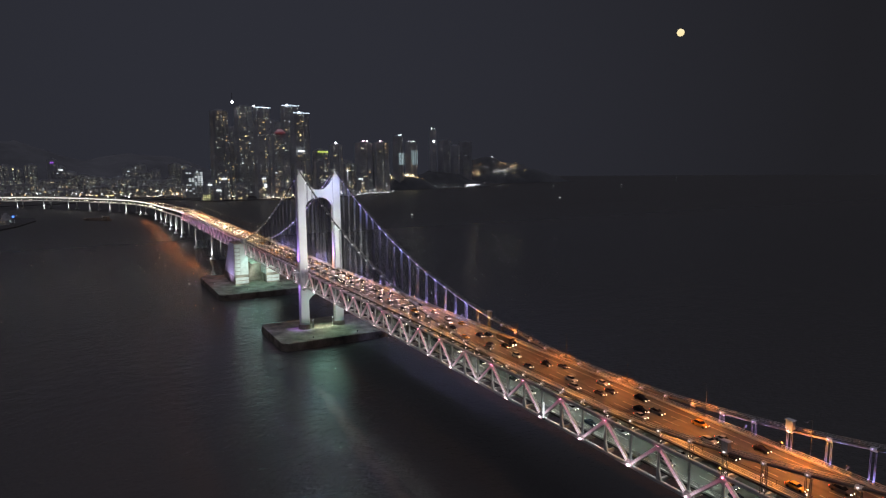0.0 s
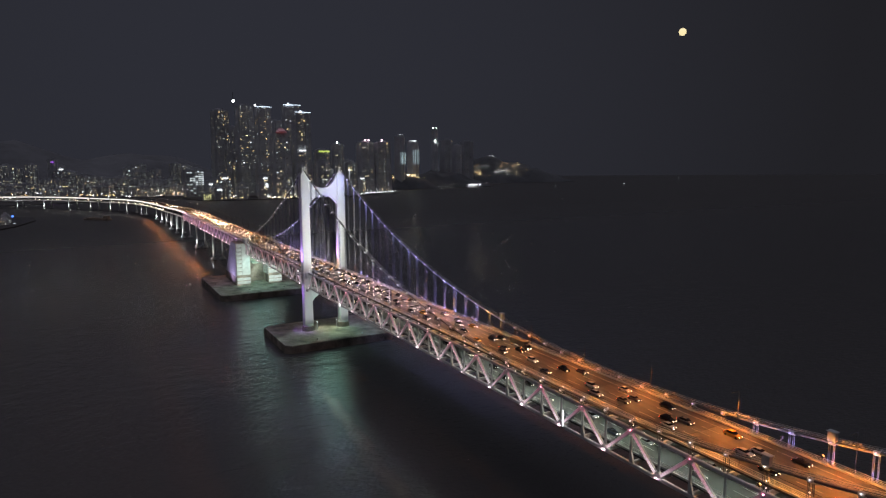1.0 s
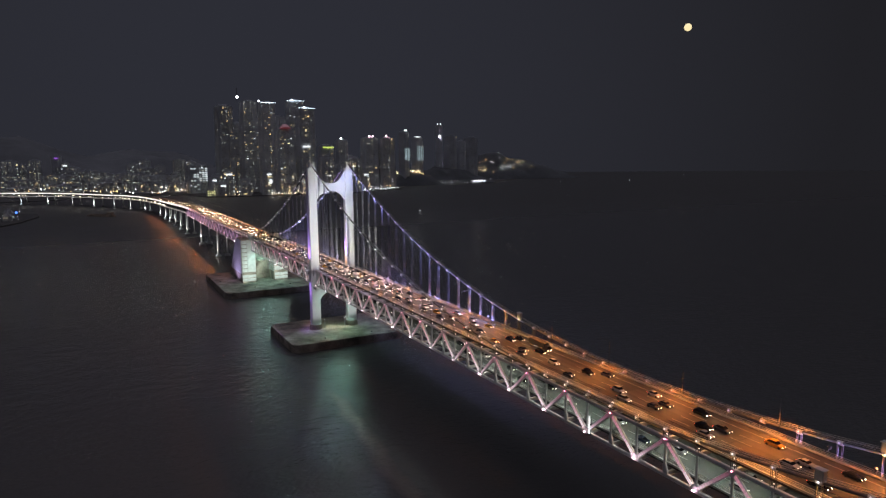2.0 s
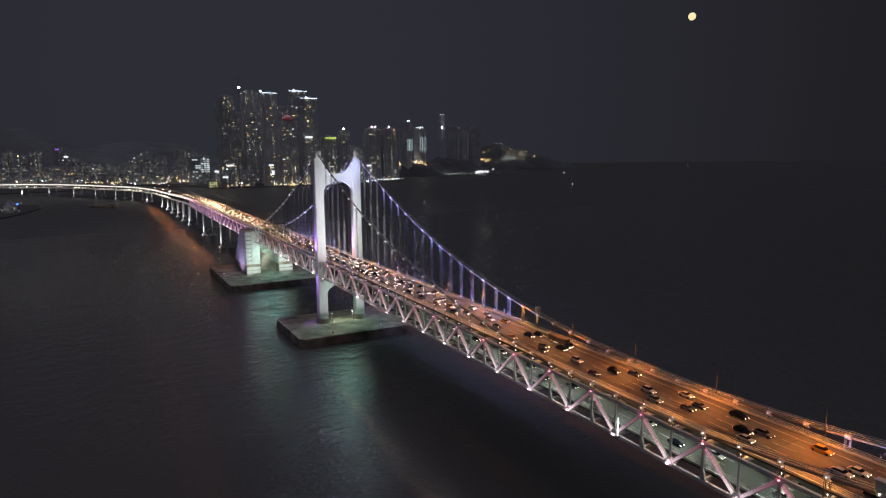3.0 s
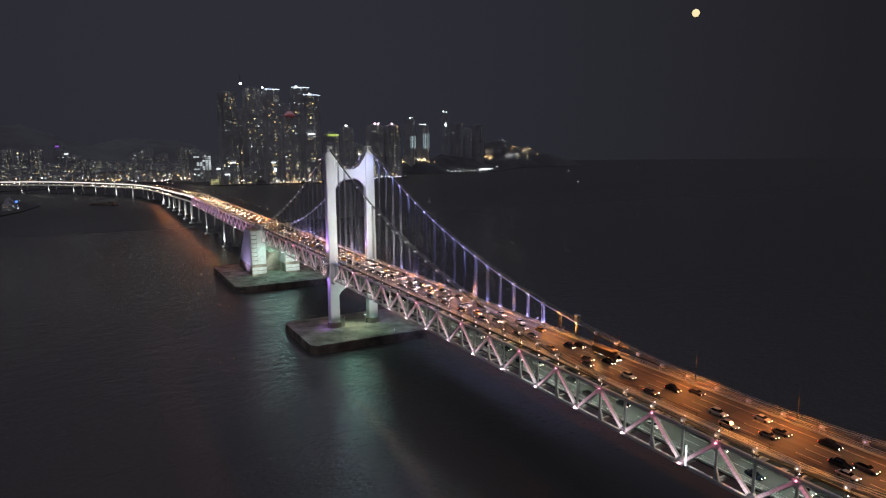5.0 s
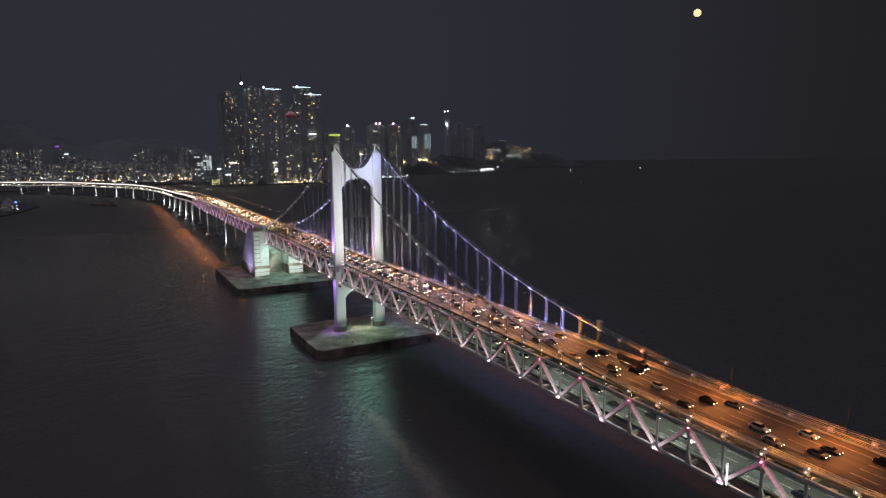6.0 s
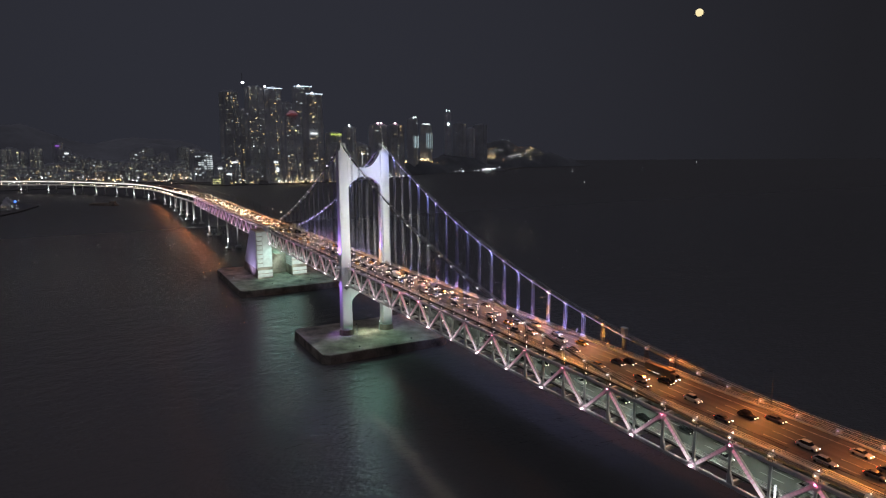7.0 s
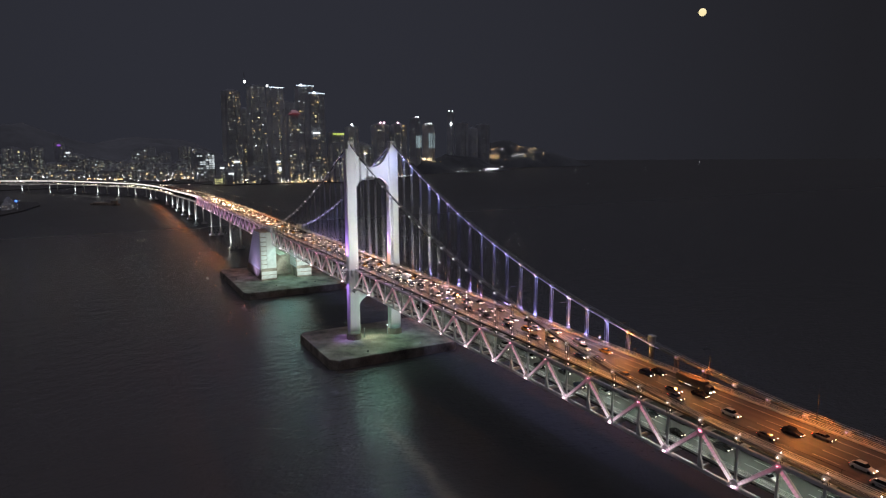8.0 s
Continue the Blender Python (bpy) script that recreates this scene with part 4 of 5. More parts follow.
for k, y in enumerate(LANES):
    x = -400 + rng.uniform(0, 18)
    while x < 192:
        if y == -18.8 and -224 < x < -200:
            x = -199
        near = min(1.0, max(0.0, (-x - 60) / 160))
        r = rng.random()
        pick = rng.choices(range(6), (5, 4, 4, 4, 1, 2))[0]
        at = (x, y + rng.uniform(-0.35, 0.35), DECK + (0.012 if x < -60 else -0.01))
        if r < 0.05:
            make_truck(at, "small box truck with a pale cargo box", M_VAN, PAINTS[1])
            x += 3
        else:
            tall = rng.choice((0.0, 0.0, 0.25, 0.32))
            make_car(at, M_TAXI if pick == 5 else PAINTS[pick], WORDS[pick], tall=tall, long=4.9 if tall else rng.choice((4.4, 4.7)), mid=x > -60)
        x += rng.uniform(7.5, 13) + near * rng.uniform(5, 26)
for k, y in enumerate(LANES):
    x = 205 + rng.uniform(0, 10)
    while x < 600:
        pick = rng.choices(range(6), (4, 5, 4, 4, 1, 2))[0]
        make_car((x, y + rng.uniform(-0.3, 0.3), DECK - 0.01), M_TAXI if pick == 5 else PAINTS[pick], WORDS[pick], far=True)
        x += rng.uniform(10, 24)
for p, w in road_line(22.0):
    if p.x > 1180:
        break
    for s in (-5.2, -1.7, 1.7, 5.2):
        if rng.random() < 0.4:
            q = p + w * (s + rng.uniform(-0.3, 0.3))
            pick = rng.choices(range(6), (4, 5, 4, 4, 1, 2))[0]
            make_car((q.x + rng.uniform(-5, 5), q.y, q.z - 0.01), M_TAXI if pick == 5 else PAINTS[pick], WORDS[pick], far=True)
for y in (-8.3, -11.8, -15.3):                                   # lower deck
    x = -400 + rng.uniform(0, 25)
    while x < -40:
        pick = rng.choices(range(5), (5, 5, 4, 4, 1))[0]
        make_car((x, y, LOW - 0.01), PAINTS[pick], WORDS[pick].replace("bridge road", "lower deck"), mid=True)
        x += rng.uniform(16, 40)

# ------------------------------------------------------------ far shore
land = [(1648, -330), (1635, -420), (1600, -560), (1690, -720), (1790, -900), (1990, -1010), (2040, -1200), (2052, -1400), (2085, -1520), (2200, -1610), (2400, -1850), (2700, -2150), (4300, -2600),
        (4300, 1500), (1900, 1500), (1760, 700), (1720, 420), (1760, 200), (1850, 20), (1835, -150), (1690, -190), (1652, -225)]
shore = new("ground", prism_mesh(land, -4, 2.0, M_LAND))
tagged(shore, "dark built-up far shore across the bay", "shore", kind="structure")


def hill_z(x, y, spec):
    hx, hy, lx, ly, h, seed = spec
    a, b = (x - hx) / lx, (y - hy) / ly
    k = max(0.0, 1 - a * a) * max(0.0, 1 - b * b)
    z = h * (k ** 0.8) * (0.75 + 0.5 * noise.noise(Vector((a * 2 + seed, b * 2.5, seed)))) + h * 0.06 * noise.noise(Vector((a * 9, b * 9, seed))) * (k > 0)
    return max(0.0, z) + 1.0


def hill(name, spec, label, skin=None):
    n, v, f = 26, [], []
    for i in range(n + 1):
        for j in range(n + 1):
            x, y = spec[0] + (-1 + 2 * i / n) * spec[2], spec[1] + (-1 + 2 * j / n) * spec[3]
            v.append((x, y, hill_z(x, y, spec)))
    for i in range(n):
        for j in range(n):
            p = i * (n + 1) + j
            f.append([p, p + n + 1, p + n + 2, p + 1])
    return tagged(new(name, mesh_of(name, v, f, skin or M_HILL, True)), label, "hill", kind="structure")


BACK, HEAD, RIDGE = (3300, 250, 500, 900, 225, 2.0), (2230, -1310, 130, 235, 86, 3.0), (2650, -1900, 240, 400, 150, 8.0)
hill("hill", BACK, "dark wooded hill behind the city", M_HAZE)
hill("hill", HEAD, "low dark wooded headland by the water")
LOT = (2140, -1075, 130, 150, 84, 11.0)
hill("hill", LOT, "dark rise behind the harbour with street lamps")
hill("hill", RIDGE, "dark wooded hill with lights along its ridge")

PANES = {}


def pane(w, h, k):
    key = (w, h, k)
    if key not in PANES:
        PANES[key] = block_mesh(w, 0.3, h, WINDOWS[k], 0.1)
    return PANES[key]


city = random.Random(11)


def building(name, x, y, w, d, h, count, label, mix=(3, 3, 2, 3, 3), turn=0.0, setback=0.0, crown=None, roof=None, dim=0.5, skin=None):
    """A slab or tower block whose rooms are lit here and there; its front looks at -x, its flank at +y."""
    e = thing(name, (x, y, 2), label, "building", "far shore buildings")
    r = Matrix.Translation((x, y, 2)) @ Matrix.Rotation(turn, 4, "Z")
    c = min(w, d) * 0.12
    o = [(-d / 2 + c, -w / 2), (d / 2, -w / 2), (d / 2, w / 2), (-d / 2 + c, w / 2), (-d / 2, w / 2 - c), (-d / 2, w * 0.12), (-d / 2 + c * 0.7, w * 0.10), (-d / 2 + c * 0.7, -w * 0.10), (-d / 2, -w * 0.12), (-d / 2, -w / 2 + c)]
    k = 1 - setback / (0.5 * min(w, d))
    rings = [[(p, q, 0) for p, q in o], [(p * k, q * k, h) for p, q in o]]
    part("shell", ribbon_mesh(rings, skin or M_FACADE), e, r)
    part("roof_parapet", prism_mesh([(p * k * 0.8, q * k * 0.8) for p, q in o], h, h + 3.0, skin or M_FACADE), e, r)
    part("roof_plant", prism_mesh([(p * 0.4, q * 0.35) for p, q in o], h + 3.0, h + 7.0, skin or M_FACADE), e, r)
    used, k = set(), 0
    cols = max(2, int(w / 5.0))
    lev = max(3, int(h / 4.0))
    stair = [city.choice((0.05, 0.15, 0.5, 1.2, 3.2)) for i in range(cols)]      # some stacks of flats are lit more than others
    storey = [0.0] + [city.choice((0.2, 0.7, 1.0, 1.6)) for j in range(lev - 1)]
    while k < count:
        i, j = city.choices(range(cols), stair)[0], city.choices(range(lev), storey)[0]
        k += 3.3
        if (i, j) in used:
            continue
        used.add((i, j))
        kind = city.choices(range(5), mix)[0]
        wy = -w / 2 + c + (w - 2 * c) * (i + 0.5) / cols
        wz = h * (j + 0.3) / lev
        s = 1 - setback / (0.5 * min(w, d)) * wz / h
        front = (-d / 2 + c * 0.7 if abs(wy) < w * 0.11 else -d / 2) * s
        wy *= s
        part("window", pane(city.choice((2.6, 3.6, 4.8)), 1.9, kind), e, r @ Matrix.Translation((front - 0.02, wy, wz)) @ Matrix.Rotation(math.pi / 2, 4, "Z"))
    for k in range(int(count * 0.10)):
        wx, wz = city.uniform(-d / 2 + c + 1, d / 2 - 1), h * (city.randrange(1, lev) + 0.3) / lev
        part("window", pane(1.9, 1.45, city.choices(range(5), mix)[0]), e, r @ Matrix.Translation((wx * (1 - setback / (0.5 * min(w, d)) * wz / h), w / 2 * (1 - setback / (0.5 * min(w, d)) * wz / h) + 0.02, wz)))
    v, f = [], []
    for i in range(cols):
        for j in range(1, lev):
            if (i, j) in used or city.random() > dim * (0.25 + 0.3 * min(stair[i], 1.6)):
                continue
            wz = h * (j + 0.3) / lev
            s = 1 - setback / (0.5 * min(w, d)) * wz / h
            wy = -w / 2 + c + (w - 2 * c) * (i + 0.5) / cols
            x = (-d / 2 + c * 0.7 if abs(wy) < w * 0.11 else -d / 2) * s - 0.1
            wy *= s
            q = len(v)
            v += [(x, wy - 1.2, wz - 0.75), (x, wy + 1.2, wz - 0.75), (x, wy + 1.2, wz + 0.75), (x, wy - 1.2, wz + 0.75)]
            f.append([q, q + 3, q + 2, q + 1])
    for i in range(int(d / 6)):
        for j in range(1, lev):                                 # the flank
            if city.random() < dim * 0.25:
                wz = h * (j + 0.3) / lev
                s = 1 - setback / (0.5 * min(w, d)) * wz / h
                x, yy, q = (-d / 2 + c + 2 + 6 * i) * s, w / 2 * s + 0.1, len(v)
                v += [(x - 1.0, yy, wz - 0.75), (x + 1.0, yy, wz - 0.75), (x + 1.0, yy, wz + 0.75), (x - 1.0, yy, wz + 0.75)]
                f.append([q, q + 1, q + 2, q + 3])
    if f:
        tagged(part("dim_window", mesh_of("dim_window", v, f, G_DIM), e, r, "faint curtained window"), kind="stuff")
    if crown:
        n = 9
        for i in range(n):
            yy = -w * 0.42 + w * 0.84 * i / (n - 1)
            part("crown_light", block_mesh(1.2, w * 0.075, 1.6, crown), e, r @ Matrix.Translation((-d * 0.4, yy, h + 1.2)), "pale blue light along the roof edge")
    if roof:
        part("roof_light", ball_mesh(3.2, roof, 8, 5, 0.8), e, r @ Matrix.Translation((-d * 0.3, w * 0.1, h + 8.5)), "bright lamp on the roof")
    return e


TALL = "very tall dark apartment tower with scattered lit windows"
building("apartment_tower", 1866, -291, 62, 44, 286, 120, TALL, (4, 4, 1, 4, 5), 0.2, 4)
lantern = building("apartment_tower", 1894, -378, 68, 46, 306, 130, TALL, (2, 3, 3, 5, 4), 0.1, 5)
part("mast", tube_mesh([(1880, -339, 308), (1880, -339, 352)], 0.8, M_DARK, 6), lantern)
part("roof_lamp", ball_mesh(4.2, G_CITYW, 8, 5), lantern, Matrix.Translation((1876, -339, 322)), "bright white lamp on the roof")
t = building("apartment_tower", 1809, -420, 56, 44, 297, 135, TALL, (4, 5, 2, 5, 4), 0.1, 4, crown=G_CROWN)
part("roof_lamp", ball_mesh(3.6, G_CITYW, 8, 5), t, Matrix.Translation((1789, -390, 304)), "bright white lamp on the roof")
PEAK = prism_mesh([(-1.5, -6), (1.5, -6), (1.5, 6), (-1.5, 6)], 0, 6.5, G_CROWN, 5.0)
t = building("apartment_tower", 1884, -537, 68, 44, 313, 120, TALL, (3, 4, 2, 5, 4), 0.0, 4, crown=G_CROWN)
part("crown_peak", PEAK, t, Matrix.Translation((1864, -522, 315)), "pale blue lit peak over the roof edge")
t = building("apartment_tower", 1777, -541, 66, 40, 281, 135, TALL, (4, 5, 1, 5, 4), 0.15, 3, crown=G_CROWN)
part("crown_peak", PEAK, t, Matrix.Translation((1759, -534, 283)), "pale blue lit peak over the roof edge")
part("wall_sign", block_mesh(1.0, 25, 4.4, G_PANEL), t, Matrix.Translation((1750, -535, 156)) @ Matrix.Rotation(0.15, 4, "Z"), "white lit sign without readable words")
red_roof = building("apartment_tower", 1727, -454, 66, 38, 206, 110, "tall dark apartment tower with a red lit roof", (5, 4, 1, 4, 5), 0.1, 3)
part("red_crown", hull_mesh([(-12, 15, 9, 0, 5), (-6, 19, 12, 0, 9), (2, 17, 8, 0, 14), (12, 14, 8, 0, 6)], G_REDROOF), red_roof, Matrix.Translation((1719, -454, 213)) @ Matrix.Rotation(0.1, 4, "Z"), "red lit roof crown")
building("apartment_tower", 1955, -345, 60, 36, 236, 70, TALL, (4, 4, 1, 4, 5), 0.1, 2)
building("apartment_tower", 1960, -490, 74, 36, 262, 80, TALL, (3, 4, 2, 5, 4), 0.05, 2)
sign_house = building("apartment_tower", 1804, -620, 56, 36, 156, 60, "dark tower block with a yellow lit sign", (3, 3, 2, 4, 4), 0, 2)
for i in range(7):
    part("sign_panel", block_mesh(1.0, 3.6, 4.2, G_SIGN), sign_house, Matrix.Translation((1785.5, -640 + 5.6 * i, 154)), "yellow lit sign panel")
building("apartment_tower", 1880, -706, 46, 36, 178, 45, "dark tower block with scattered lit windows", (3, 3, 3, 4, 4), 0, 2, roof=G_CITYW)
t = building("apartment_tower", 1860, -808, 64, 40, 186, 60, "dark tower block with pink roof lamps", (2, 3, 3, 6, 4), 0.1, 2, roof=G_PINKTOP)
part("roof_light", ball_mesh(3.2, G_PINKTOP, 8, 5, 0.8), t, Matrix.Translation((1846, -816, 196.5)), "bright lamp on the roof")
building("apartment_tower", 1850, -874, 60, 40, 186, 50, "dark tower block with pink roof lamps", (2, 3, 3, 6, 4), -0.1, 2, roof=G_PINKTOP)
for x, y, w, h, lo, hi in ((2056, -1044, 34, 218, 104, 152), (2119, -1137, 44, 198, 102, 164)):
    t = building("office_tower", x, y, w, 36, h, 16, "slim dark tower with tall white light strips", (0, 1, 4, 5, 2), 0.4, 1, dim=0.25)
    for i in range(4):
        yy = -w * 0.4 + w * 0.8 * i / 3
        part("light_strip", block_mesh(0.6, 1.2, hi - lo, G_STRIP), t, Matrix.Translation((x, y, 2)) @ Matrix.Rotation(0.4, 4, "Z") @ Matrix.Translation((-18.6, yy, (lo + hi) / 2)), "tall pale light strip")
    for i in range(2 if h > 200 else 4):
        part("roof_lamp", ball_mesh(1.6, G_CITYW, 6, 4), t, Matrix.Translation((x - 14, y - 6 + 9 * i, h + 10.5 if h > 200 else h + 6.4)), "white lamp on the roof")
crane_top = building("apartment_tower", 2253, -1318, 26, 26, 258, 14, "slim dark tower far off with lamps on top", (1, 1, 3, 6, 3), 0, 1, dim=0.08)
part("wall_lamp", ball_mesh(3.4, G_CITYW, 8, 5), crane_top, Matrix.Translation((2238, -1312, 210)), "bright white lamp on the front")
for y in (-1316, -1296):
    part("roof_lamp", ball_mesh(1.9, G_CITYW, 6, 4), crane_top, Matrix.Translation((2246, y + (-6 if y < -1300 else -10), 269)), "white lamp on the roof")
building("apartment_tower", 2309, -1410, 52, 40, 212, 16, "dim tower block far off", (1, 1, 1, 8, 5), 0.2, 1, dim=0.16)
building("apartment_tower", 2330, -1480, 42, 36, 190, 12, "dim tower block far off", (1, 1, 1, 8, 5), 0, 1, dim=0.16)
building("apartment_tower", 2354, -1552, 62, 40, 208, 16, "dim tower block far off", (1, 1, 1, 8, 5), 0.1, 1, dim=0.16)
office = building("office_block", 1905, -203, 60, 40, 92, 12, "bright white lit office block", (0, 1, 8, 3, 0), 0.1, 0, dim=0.8)
G_OFFICE = glow("office_window", (0.88, 0.97, 1.0), 0.6, False, 0.8)
for i in range(6):                                              # open-plan floors, lit through
    for j in range(11):
        if city.random() < (0.15 if j < 4 else (0.95, 0.8, 0.5, 0.35, 0.55, 0.3)[i]):
            part("window", block_mesh(0.3, 7.2, 3.6, G_OFFICE), office, Matrix.Translation((1905, -203, 2)) @ Matrix.Rotation(0.1, 4, "Z") @ Matrix.Translation((-20.1, -24 + 9.4 * i, 16 + 6.6 * j)), "wide white lit office window")
building("apartment_block", 1800, -250, 36, 26, 60, 30, "low apartment block with lit windows", (4, 3, 2, 3, 3))
building("apartment_block", 1760, -330, 40, 26, 44, 30, "low waterfront block with lit windows", (4, 4, 2, 2, 3))
building("apartment_block", 1690, -520, 44, 26, 40, 24, "low waterfront block with lit windows", (4, 4, 2, 2, 3))
building("apartment_block", 1740, -650, 44, 26, 46, 20, "low waterfront block with lit windows", (3, 4, 2, 3, 3))
LOWRISE = "low waterfront block with lit windows"
for x, y, w, h, signs in ((1704, -266, 36, 74, ((68, 18, 3.6),)), (1704, -222, 30, 56, ((50, 12, 3.4),)), (1668, -310, 30, 34, ()), (1676, -384, 42, 72, ((67, 13, 3.4), (44, 7, 12))), (1664, -240, 30, 38, ((34, 15, 3.2),)),
                          (1655, -440, 30, 30, ()), (1660, -500, 36, 56, ()), (1640, -565, 40, 118, ()), (1690, -600, 34, 92, ()), (1700, -690, 40, 110, ()), (1960, -770, 50, 120, ()), (1790, -760, 34, 60, ((57, 16, 3.2),))):
    t = building("apartment_block", x, y, w, 24, h, int(w * h / 50), LOWRISE, (4, 5, 3, 3, 3), 0.0, dim=0.6)
    for z, sw, sh in signs:
        part("wall_sign", block_mesh(0.8, sw, sh, G_PANEL), t, Matrix.Translation((x - 12.8, y + (0 if sw > 8 else -4), z)), "white lit sign without readable words")
shop = building("waterfront_shop", 1676, -206, 26, 20, 22, 6, "low waterfront shop with yellow-green lit windows", (4, 4, 1, 1, 2), 0.0)
for i in range(4):
    for j in range(3):
        part("shop_window", block_mesh(0.4, 3.4, 2.2, G_SHOP), shop, Matrix.Translation((1665.6, -215 + 6 * i, 6.5 + 6 * j)))
SLAB = "plain slab apartment block with many small lit windows"
spot = random.Random(5)
for x, y, w, h in ((2219, 348, 52, 108), (2324, 281, 42, 109), (2230, 410, 60, 92), (2127, 200, 112, 60), (2229, 92, 62, 66), (2180, 40, 46, 46),
                   (2125, -12, 58, 60), (2116, -112, 128, 54), (2304, -236, 42, 103), (2260, 165, 66, 70), (2262, 118, 50, 72), (2266, 60, 60, 60), (2255, 0, 56, 62), (2248, -55, 66, 60), (2245, -118, 52, 60), (2240, -178, 48, 60), (2330, -35, 46, 96), (2368, -78, 44, 108), (2330, -128, 40, 88), (2334, -200, 46, 110), (2262, 320, 40, 96), (2270, 380, 44, 84), (2060, 300, 90, 46), (2040, 60, 96, 36), (2030, -60, 90, 32), (1990, 180, 90, 30),
                   (2000, -150, 60, 34), (2160, 345, 60, 60), (1960, 300, 80, 28), (2290, 170, 60, 84), (2280, -60, 90, 80)):
    building("apartment_block", x, y, w, 22, h, int(w * h / 110), SLAB, (1, 2, 2, 7, 6), spot.uniform(-0.15, 0.15), dim=1.5)

for x, y, w, h, z, sw, me in ((2268, 188, 30, 104, 95, 13, G_PANEL), (2290, 214, 34, 128, 121, 11, G_MAGENTA)):
    t = building("apartment_tower", x, y, w, 24, h, 8, "dark tower block with one lit sign near its top", (1, 2, 3, 4, 3), 0, dim=0.3)
    part("wall_sign", block_mesh(0.8, sw, 3.6, me), t, Matrix.Translation((x - 12.6, y, z)), "lit sign without readable words")

# lamps along the far waterfront
LAMPW, LAMPO = ball_mesh(1.15, G_CITYW, 6, 4), ball_mesh(1.05, G_CITYO, 6, 4)


def shore_lamp(x, y, z, me):
    e = new("shore_lamp", rod_mesh(z - 2, 0.3, M_DARK, 5))
    e.matrix_world = Matrix.Translation((x, y, 2))
    tagged(e, "small bright lamp on the far waterfront", "street lamp", "waterfront lamps")
    part("head", me, e, Matrix.Translation((x, y, z)))


for i in range(150):
    s = spot.random()
    if s < 0.55:
        x, y = spot.uniform(1860, 1960), spot.uniform(-200, 420)
    elif s < 0.86:
        y = spot.uniform(-900, -250)
        x = 1640 + max(0, -y - 560) * 0.55 + max(0, y + 420) * 0.3 + spot.uniform(0, 50)
    else:
        y = spot.uniform(-1900, -950)
        x = 2040 + max(0, -y - 1200) * 0.55 + spot.uniform(10, 260)
    shore_lamp(x, y, spot.uniform(6, 16) if s > 0.55 else spot.uniform(8, 30), LAMPW if spot.random() < 0.64 else LAMPO)


# strings of lamps: the promenade, the harbour street behind the headland, the far quay
def lamp_string(a, b, count, z, me, wobble=6.0):
    for i in range(count):
        s = (i + spot.uniform(0.1, 0.9)) / count
        shore_lamp(a[0] + (b[0] - a[0]) * s + spot.uniform(-wobble, wobble), a[1] + (b[1] - a[1]) * s, z + spot.uniform(-0.3, 0.3) * z, me)


for x, y in ((2000, 120), (1960, 40), (1925, -150)):             # sodium-lit crossings behind the viaduct
    for i in range(7):
        shore_lamp(x + spot.uniform(-12, 12), y + spot.uniform(-22, 22), spot.uniform(11, 17), LAMPO)

BIGY = ball_mesh(1.7, G_CITYY, 6, 4)
SMALLW, SMALLO = ball_mesh(0.8, G_CITYW, 6, 4), ball_mesh(1.0, G_CITYO, 6, 4)
lamp_string((1660, -700), (1780, -890), 30, 8, SMALLW)
lamp_string((1610, -400), (1606, -560), 10, 7, SMALLO, 3)
WARM = ball_mesh(1.0, G_CITYY, 6, 4)
lamp_string((1640, -382), (1622, -490), 16, 8, WARM, 3)
lamp_string((1700, -200), (1664, -330), 9, 7, WARM, 3)
lamp_string((2062, -1388), (2080, -1462), 14, 12, LAMPW, 3)
lamp_string((2050, -1230), (2066, -1400), 7, 7, SMALLW, 2)
for spec, xa, xb, y0, y1, n, me in ((RIDGE, 2479, 2487, -1641, -1738, 10, LAMPO), (RIDGE, 2479, 2468, -1797, -1887, 12, LAMPW), (RIDGE, 2510, 2640, -1855, -2070, 14, LAMPO), (RIDGE, 2640, 2603, -1855, -1887, 5, SMALLW),
                                    (RIDGE, 2640, 2549, -1712, -1771, 9, SMALLO), (RIDGE, 2560, 2520, -1640, -1800, 9, SMALLW), (HEAD, 2125, 2104, -1150, -1330, 9, SMALLW),
                                    (LOT, 2072, 2072, -1165, -1000, 16, LAMPO), (LOT, 2092, 2092, -1130, -1010, 12, LAMPW), (LOT, 2066, 2070, -1125, -990, 16, BIGY), (LOT, 2110, 2120, -1160, -1040, 10, WARM), (RIDGE, 2470, 2470, -1580, -1720, 14, WARM), (RIDGE, 2610, 2620, -1930, -2070, 14, WARM)):
    for i in range(n):
        k = (i + spot.random()) / n
        x, y = xa + (xb - xa) * k + spot.uniform(-14, 14), y0 + (y1 - y0) * k
        z = hill_z(x, y, spec)
        e = new("hillside_lamp", rod_mesh(6.0, 0.3, M_DARK, 5))
        e.matrix_world = Matrix.Translation((x, y, z - 0.5))
        tagged(e, "small lamp on the dark hillside", "street lamp", "waterfront lamps")
        part("head", me, e, Matrix.Translation((x, y, z + 6)))

quay = thing("ferry_terminal", (2086, -1415, 2), "low quay hall with a long violet-white lit front", "building", "far shore buildings")
box("hall", (2080, -1440, 2), (2096, -1392, 13), M_PALE, quay)
box("lit_front", (2079.2, -1438, 9), (2079.9, -1394, 12.4), glow("terminal_front", (0.92, 0.85, 1.0), 0.8), quay, "violet-white lit fascia")
box("canopy", (2076, -1440, 13.1), (2097, -1392, 14), M_PANEL, quay)

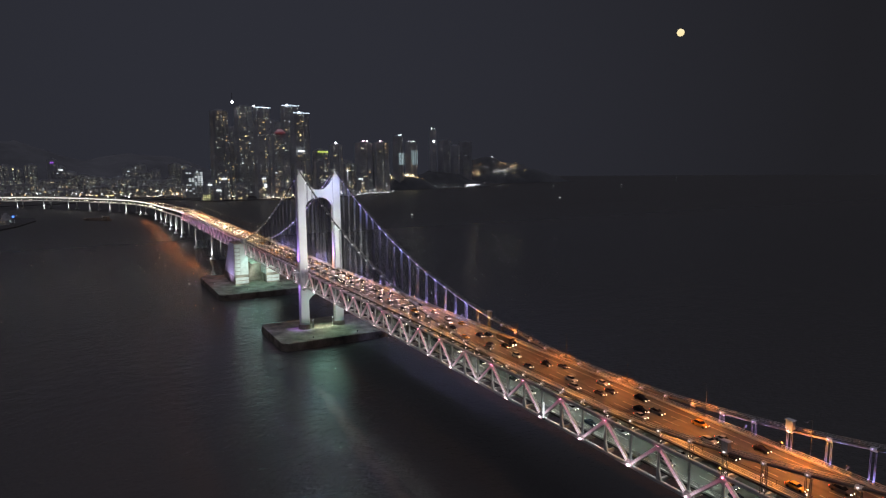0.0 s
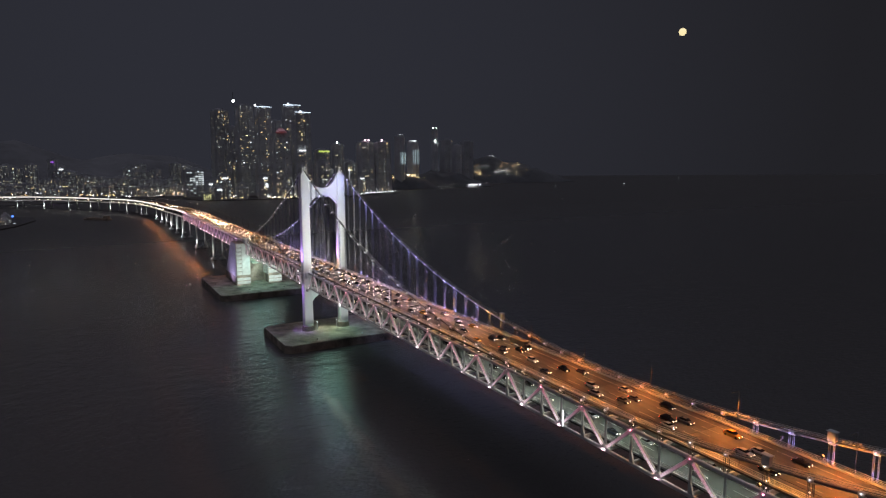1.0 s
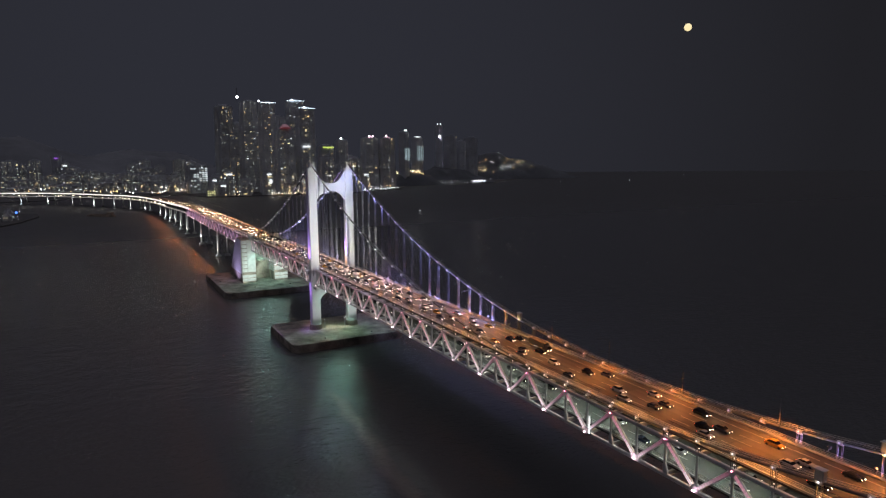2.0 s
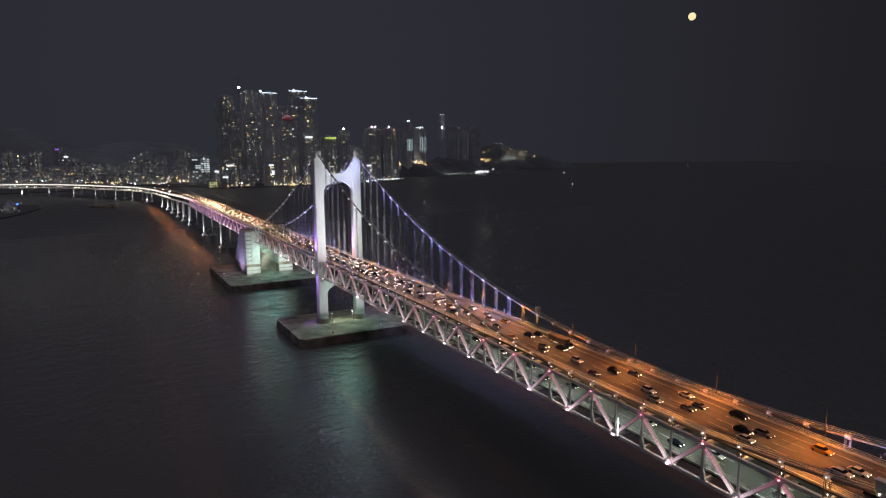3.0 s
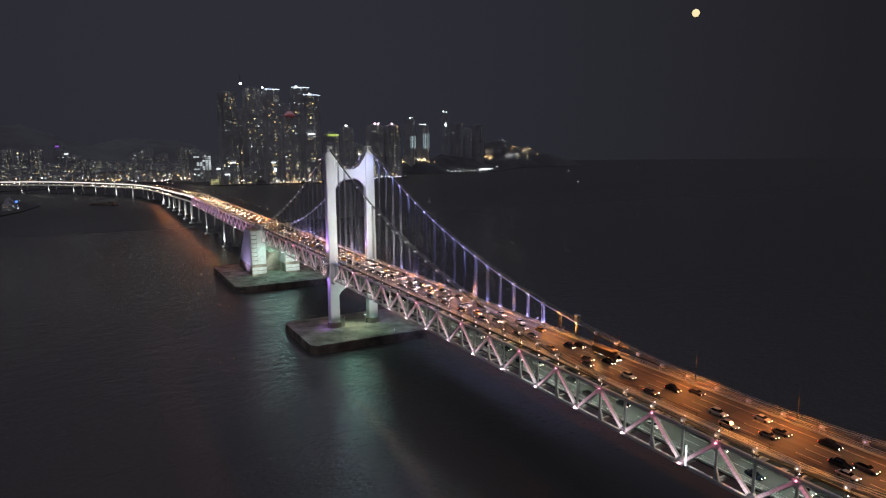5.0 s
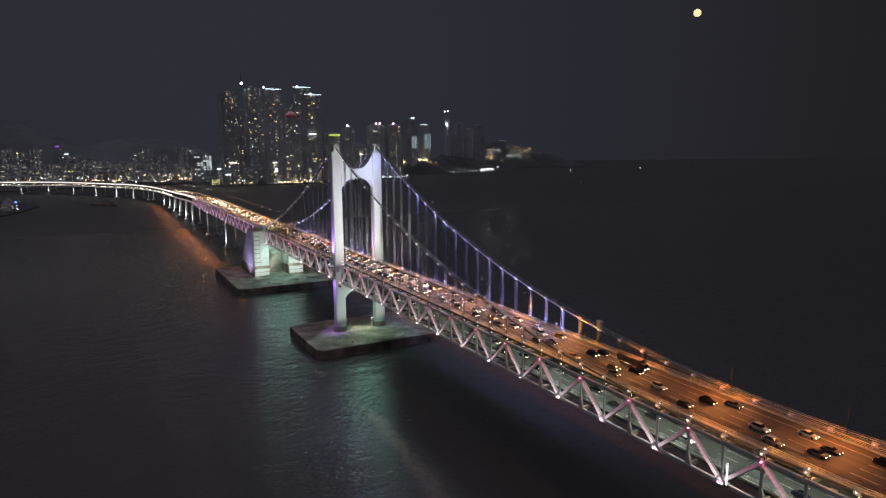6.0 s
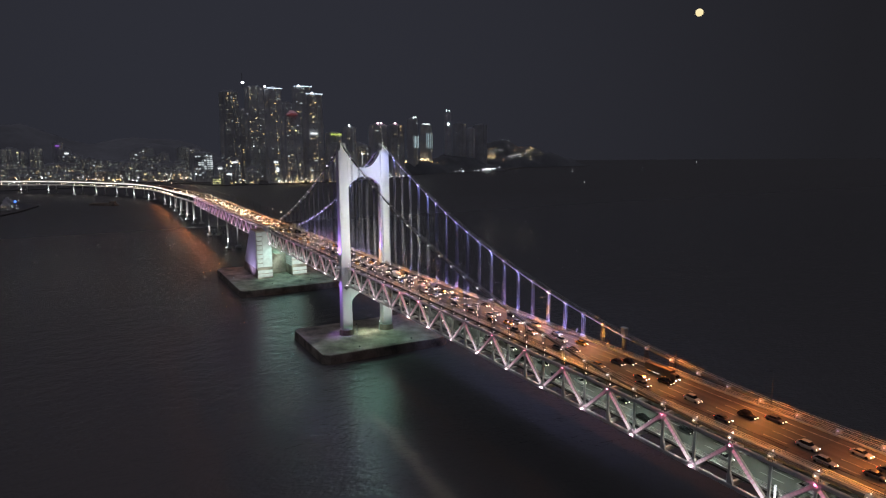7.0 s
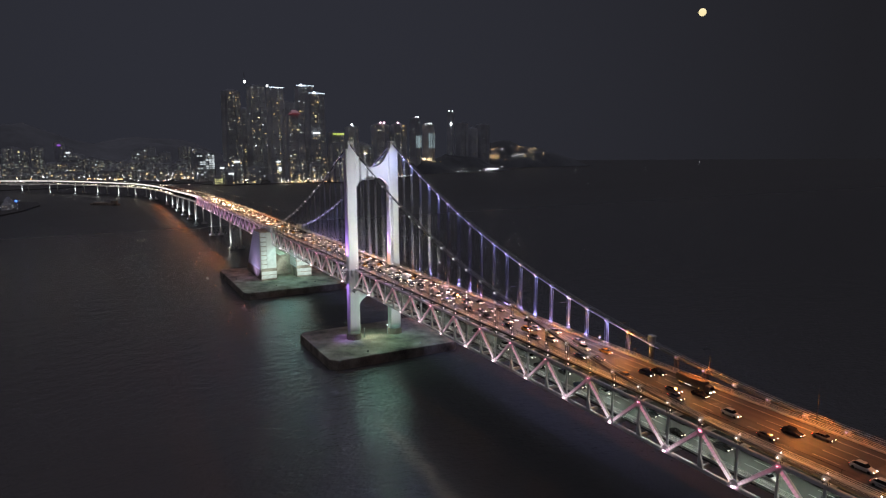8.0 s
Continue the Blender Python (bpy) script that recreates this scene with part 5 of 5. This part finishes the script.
for i in range(34):
    y = -1540 - 480 * spot.random() ** 1.3
    x = 2440 + 120 * spot.random()
    z = hill_z(x, y, RIDGE)
    e = new("hillside_lamp", rod_mesh(6.0, 0.3, M_DARK, 5))
    e.matrix_world = Matrix.Translation((x, y, z - 0.5))
    tagged(e, "small lamp on the dark hillside", "street lamp", "waterfront lamps")
    part("head", spot.choice((SMALLW, SMALLO, WARM, ball_mesh(0.65, G_CITYY, 6, 4))), e, Matrix.Translation((x, y, z + 6)))

mast = thing("light_mast", (1632, -655, 2), "slim white lit mast with a lamp on top", "mast")
part("pole", tube_mesh([(1632, -655, 2), (1632, -655, 56)], 1.0, M_PANEL, 6), mast)
part("lit_shaft", tube_mesh([(1632, -655, 56), (1632, -655, 88)], 0.9, WINDOWS[2], 6), mast, label="glowing white shaft")
part("top_lamp", ball_mesh(2.2, G_CITYW, 8, 5), mast, Matrix.Translation((1632, -655, 90)), "bright white lamp")

# ------------------------------------------------------------ small craft and the marina
def make_boat(x, y, long, label, lit=True):
    e = thing("boat", (x, y, 0), label, "boat", "boats at sea")
    h, b = long / 2, long * 0.13
    part("hull", ribbon_mesh([[(x + sx, y - w, 0.02 * long), (x + sx, y - w * 0.6, -0.6), (x + sx, y + w * 0.6, -0.6), (x + sx, y + w, 0.02 * long + 0.6), (x + sx, y - w, 0.02 * long + 0.6)]
                              for sx, w in ((-h, b * 0.7), (0, b), (h * 0.7, b * 0.7), (h, 0.1))], M_PANEL), e)
    box("cabin", (x - h * 0.6, y - b * 0.6, 0.6), (x, y + b * 0.6, 0.6 + long * 0.16), M_PANEL, e)
    if lit:
        part("mast", rod_mesh(long * 0.45, 0.12, M_DARK, 5), e, Matrix.Translation((x - h * 0.3, y, 0.6 + long * 0.1)))
        part("mast_lamp", ball_mesh(1.1 if long > 14 else 0.6, G_CITYW, 6, 4), e, Matrix.Translation((x - h * 0.3, y, 0.6 + long * 0.55)), "white mast lamp")


for x, y, n in ((1849, -1704, 16), (1809, -2075, 18), (2242, -2939, 26), (1142, -1159, 12), (819, -489, 11)):
    make_boat(x, y, n, "small boat with a white lamp on dark water")
make_boat(248, 42.5, 7, "small pale motorboat by the anchorage island", False)


def make_barge(x, y, turn):
    e = thing("barge", (x, y, 0), "long low dark barge moored in the bay", "barge")
    m = Matrix.Translation((x, y, 0)) @ Matrix.Rotation(turn, 4, "Z")
    part("hull", prism_mesh([(-32, -4), (-29, -5.5), (29, -5.5), (33, -2.5), (33, 2.5), (29, 5.5), (-29, 5.5), (-32, 4)], -1, 3.0, M_CONC, 0.4), e, m)
    part("deckhouse", prism_mesh([(-27, -3.5), (-16, -3.5), (-16, 3.5), (-27, 3.5)], 3.0, 8.5, M_CONC, 0.3), e, m)
    part("cargo", prism_mesh([(-10, -4), (24, -4), (24, 4), (-10, 4)], 3.0, 4.8, M_CONC, 0.8), e, m)


make_barge(1108, 104, 0.84)

marina = new("ground", prism_mesh([(955, 262), (1030, 236), (1150, 214), (1230, 222), (1300, 300), (1300, 420), (980, 420)], -4, 2.2, M_LAND, 2))
tagged(marina, "low marina island with a few lamps", "island", kind="structure")
for i in range(18):
    shore_lamp(spot.uniform(1000, 1250), spot.uniform(236, 310), spot.uniform(4, 12), ball_mesh(0.38, G_CITYW, 6, 4))
shore_lamp(1144, 254, 12, ball_mesh(2.2, G_BLUE, 8, 5))
for x, y in ((1120, 262), (1180, 270), (1060, 262)):
    building("marina_house", x, y, 16, 12, 9, 5, "low marina house with a few lit windows", (2, 2, 3, 2, 2))
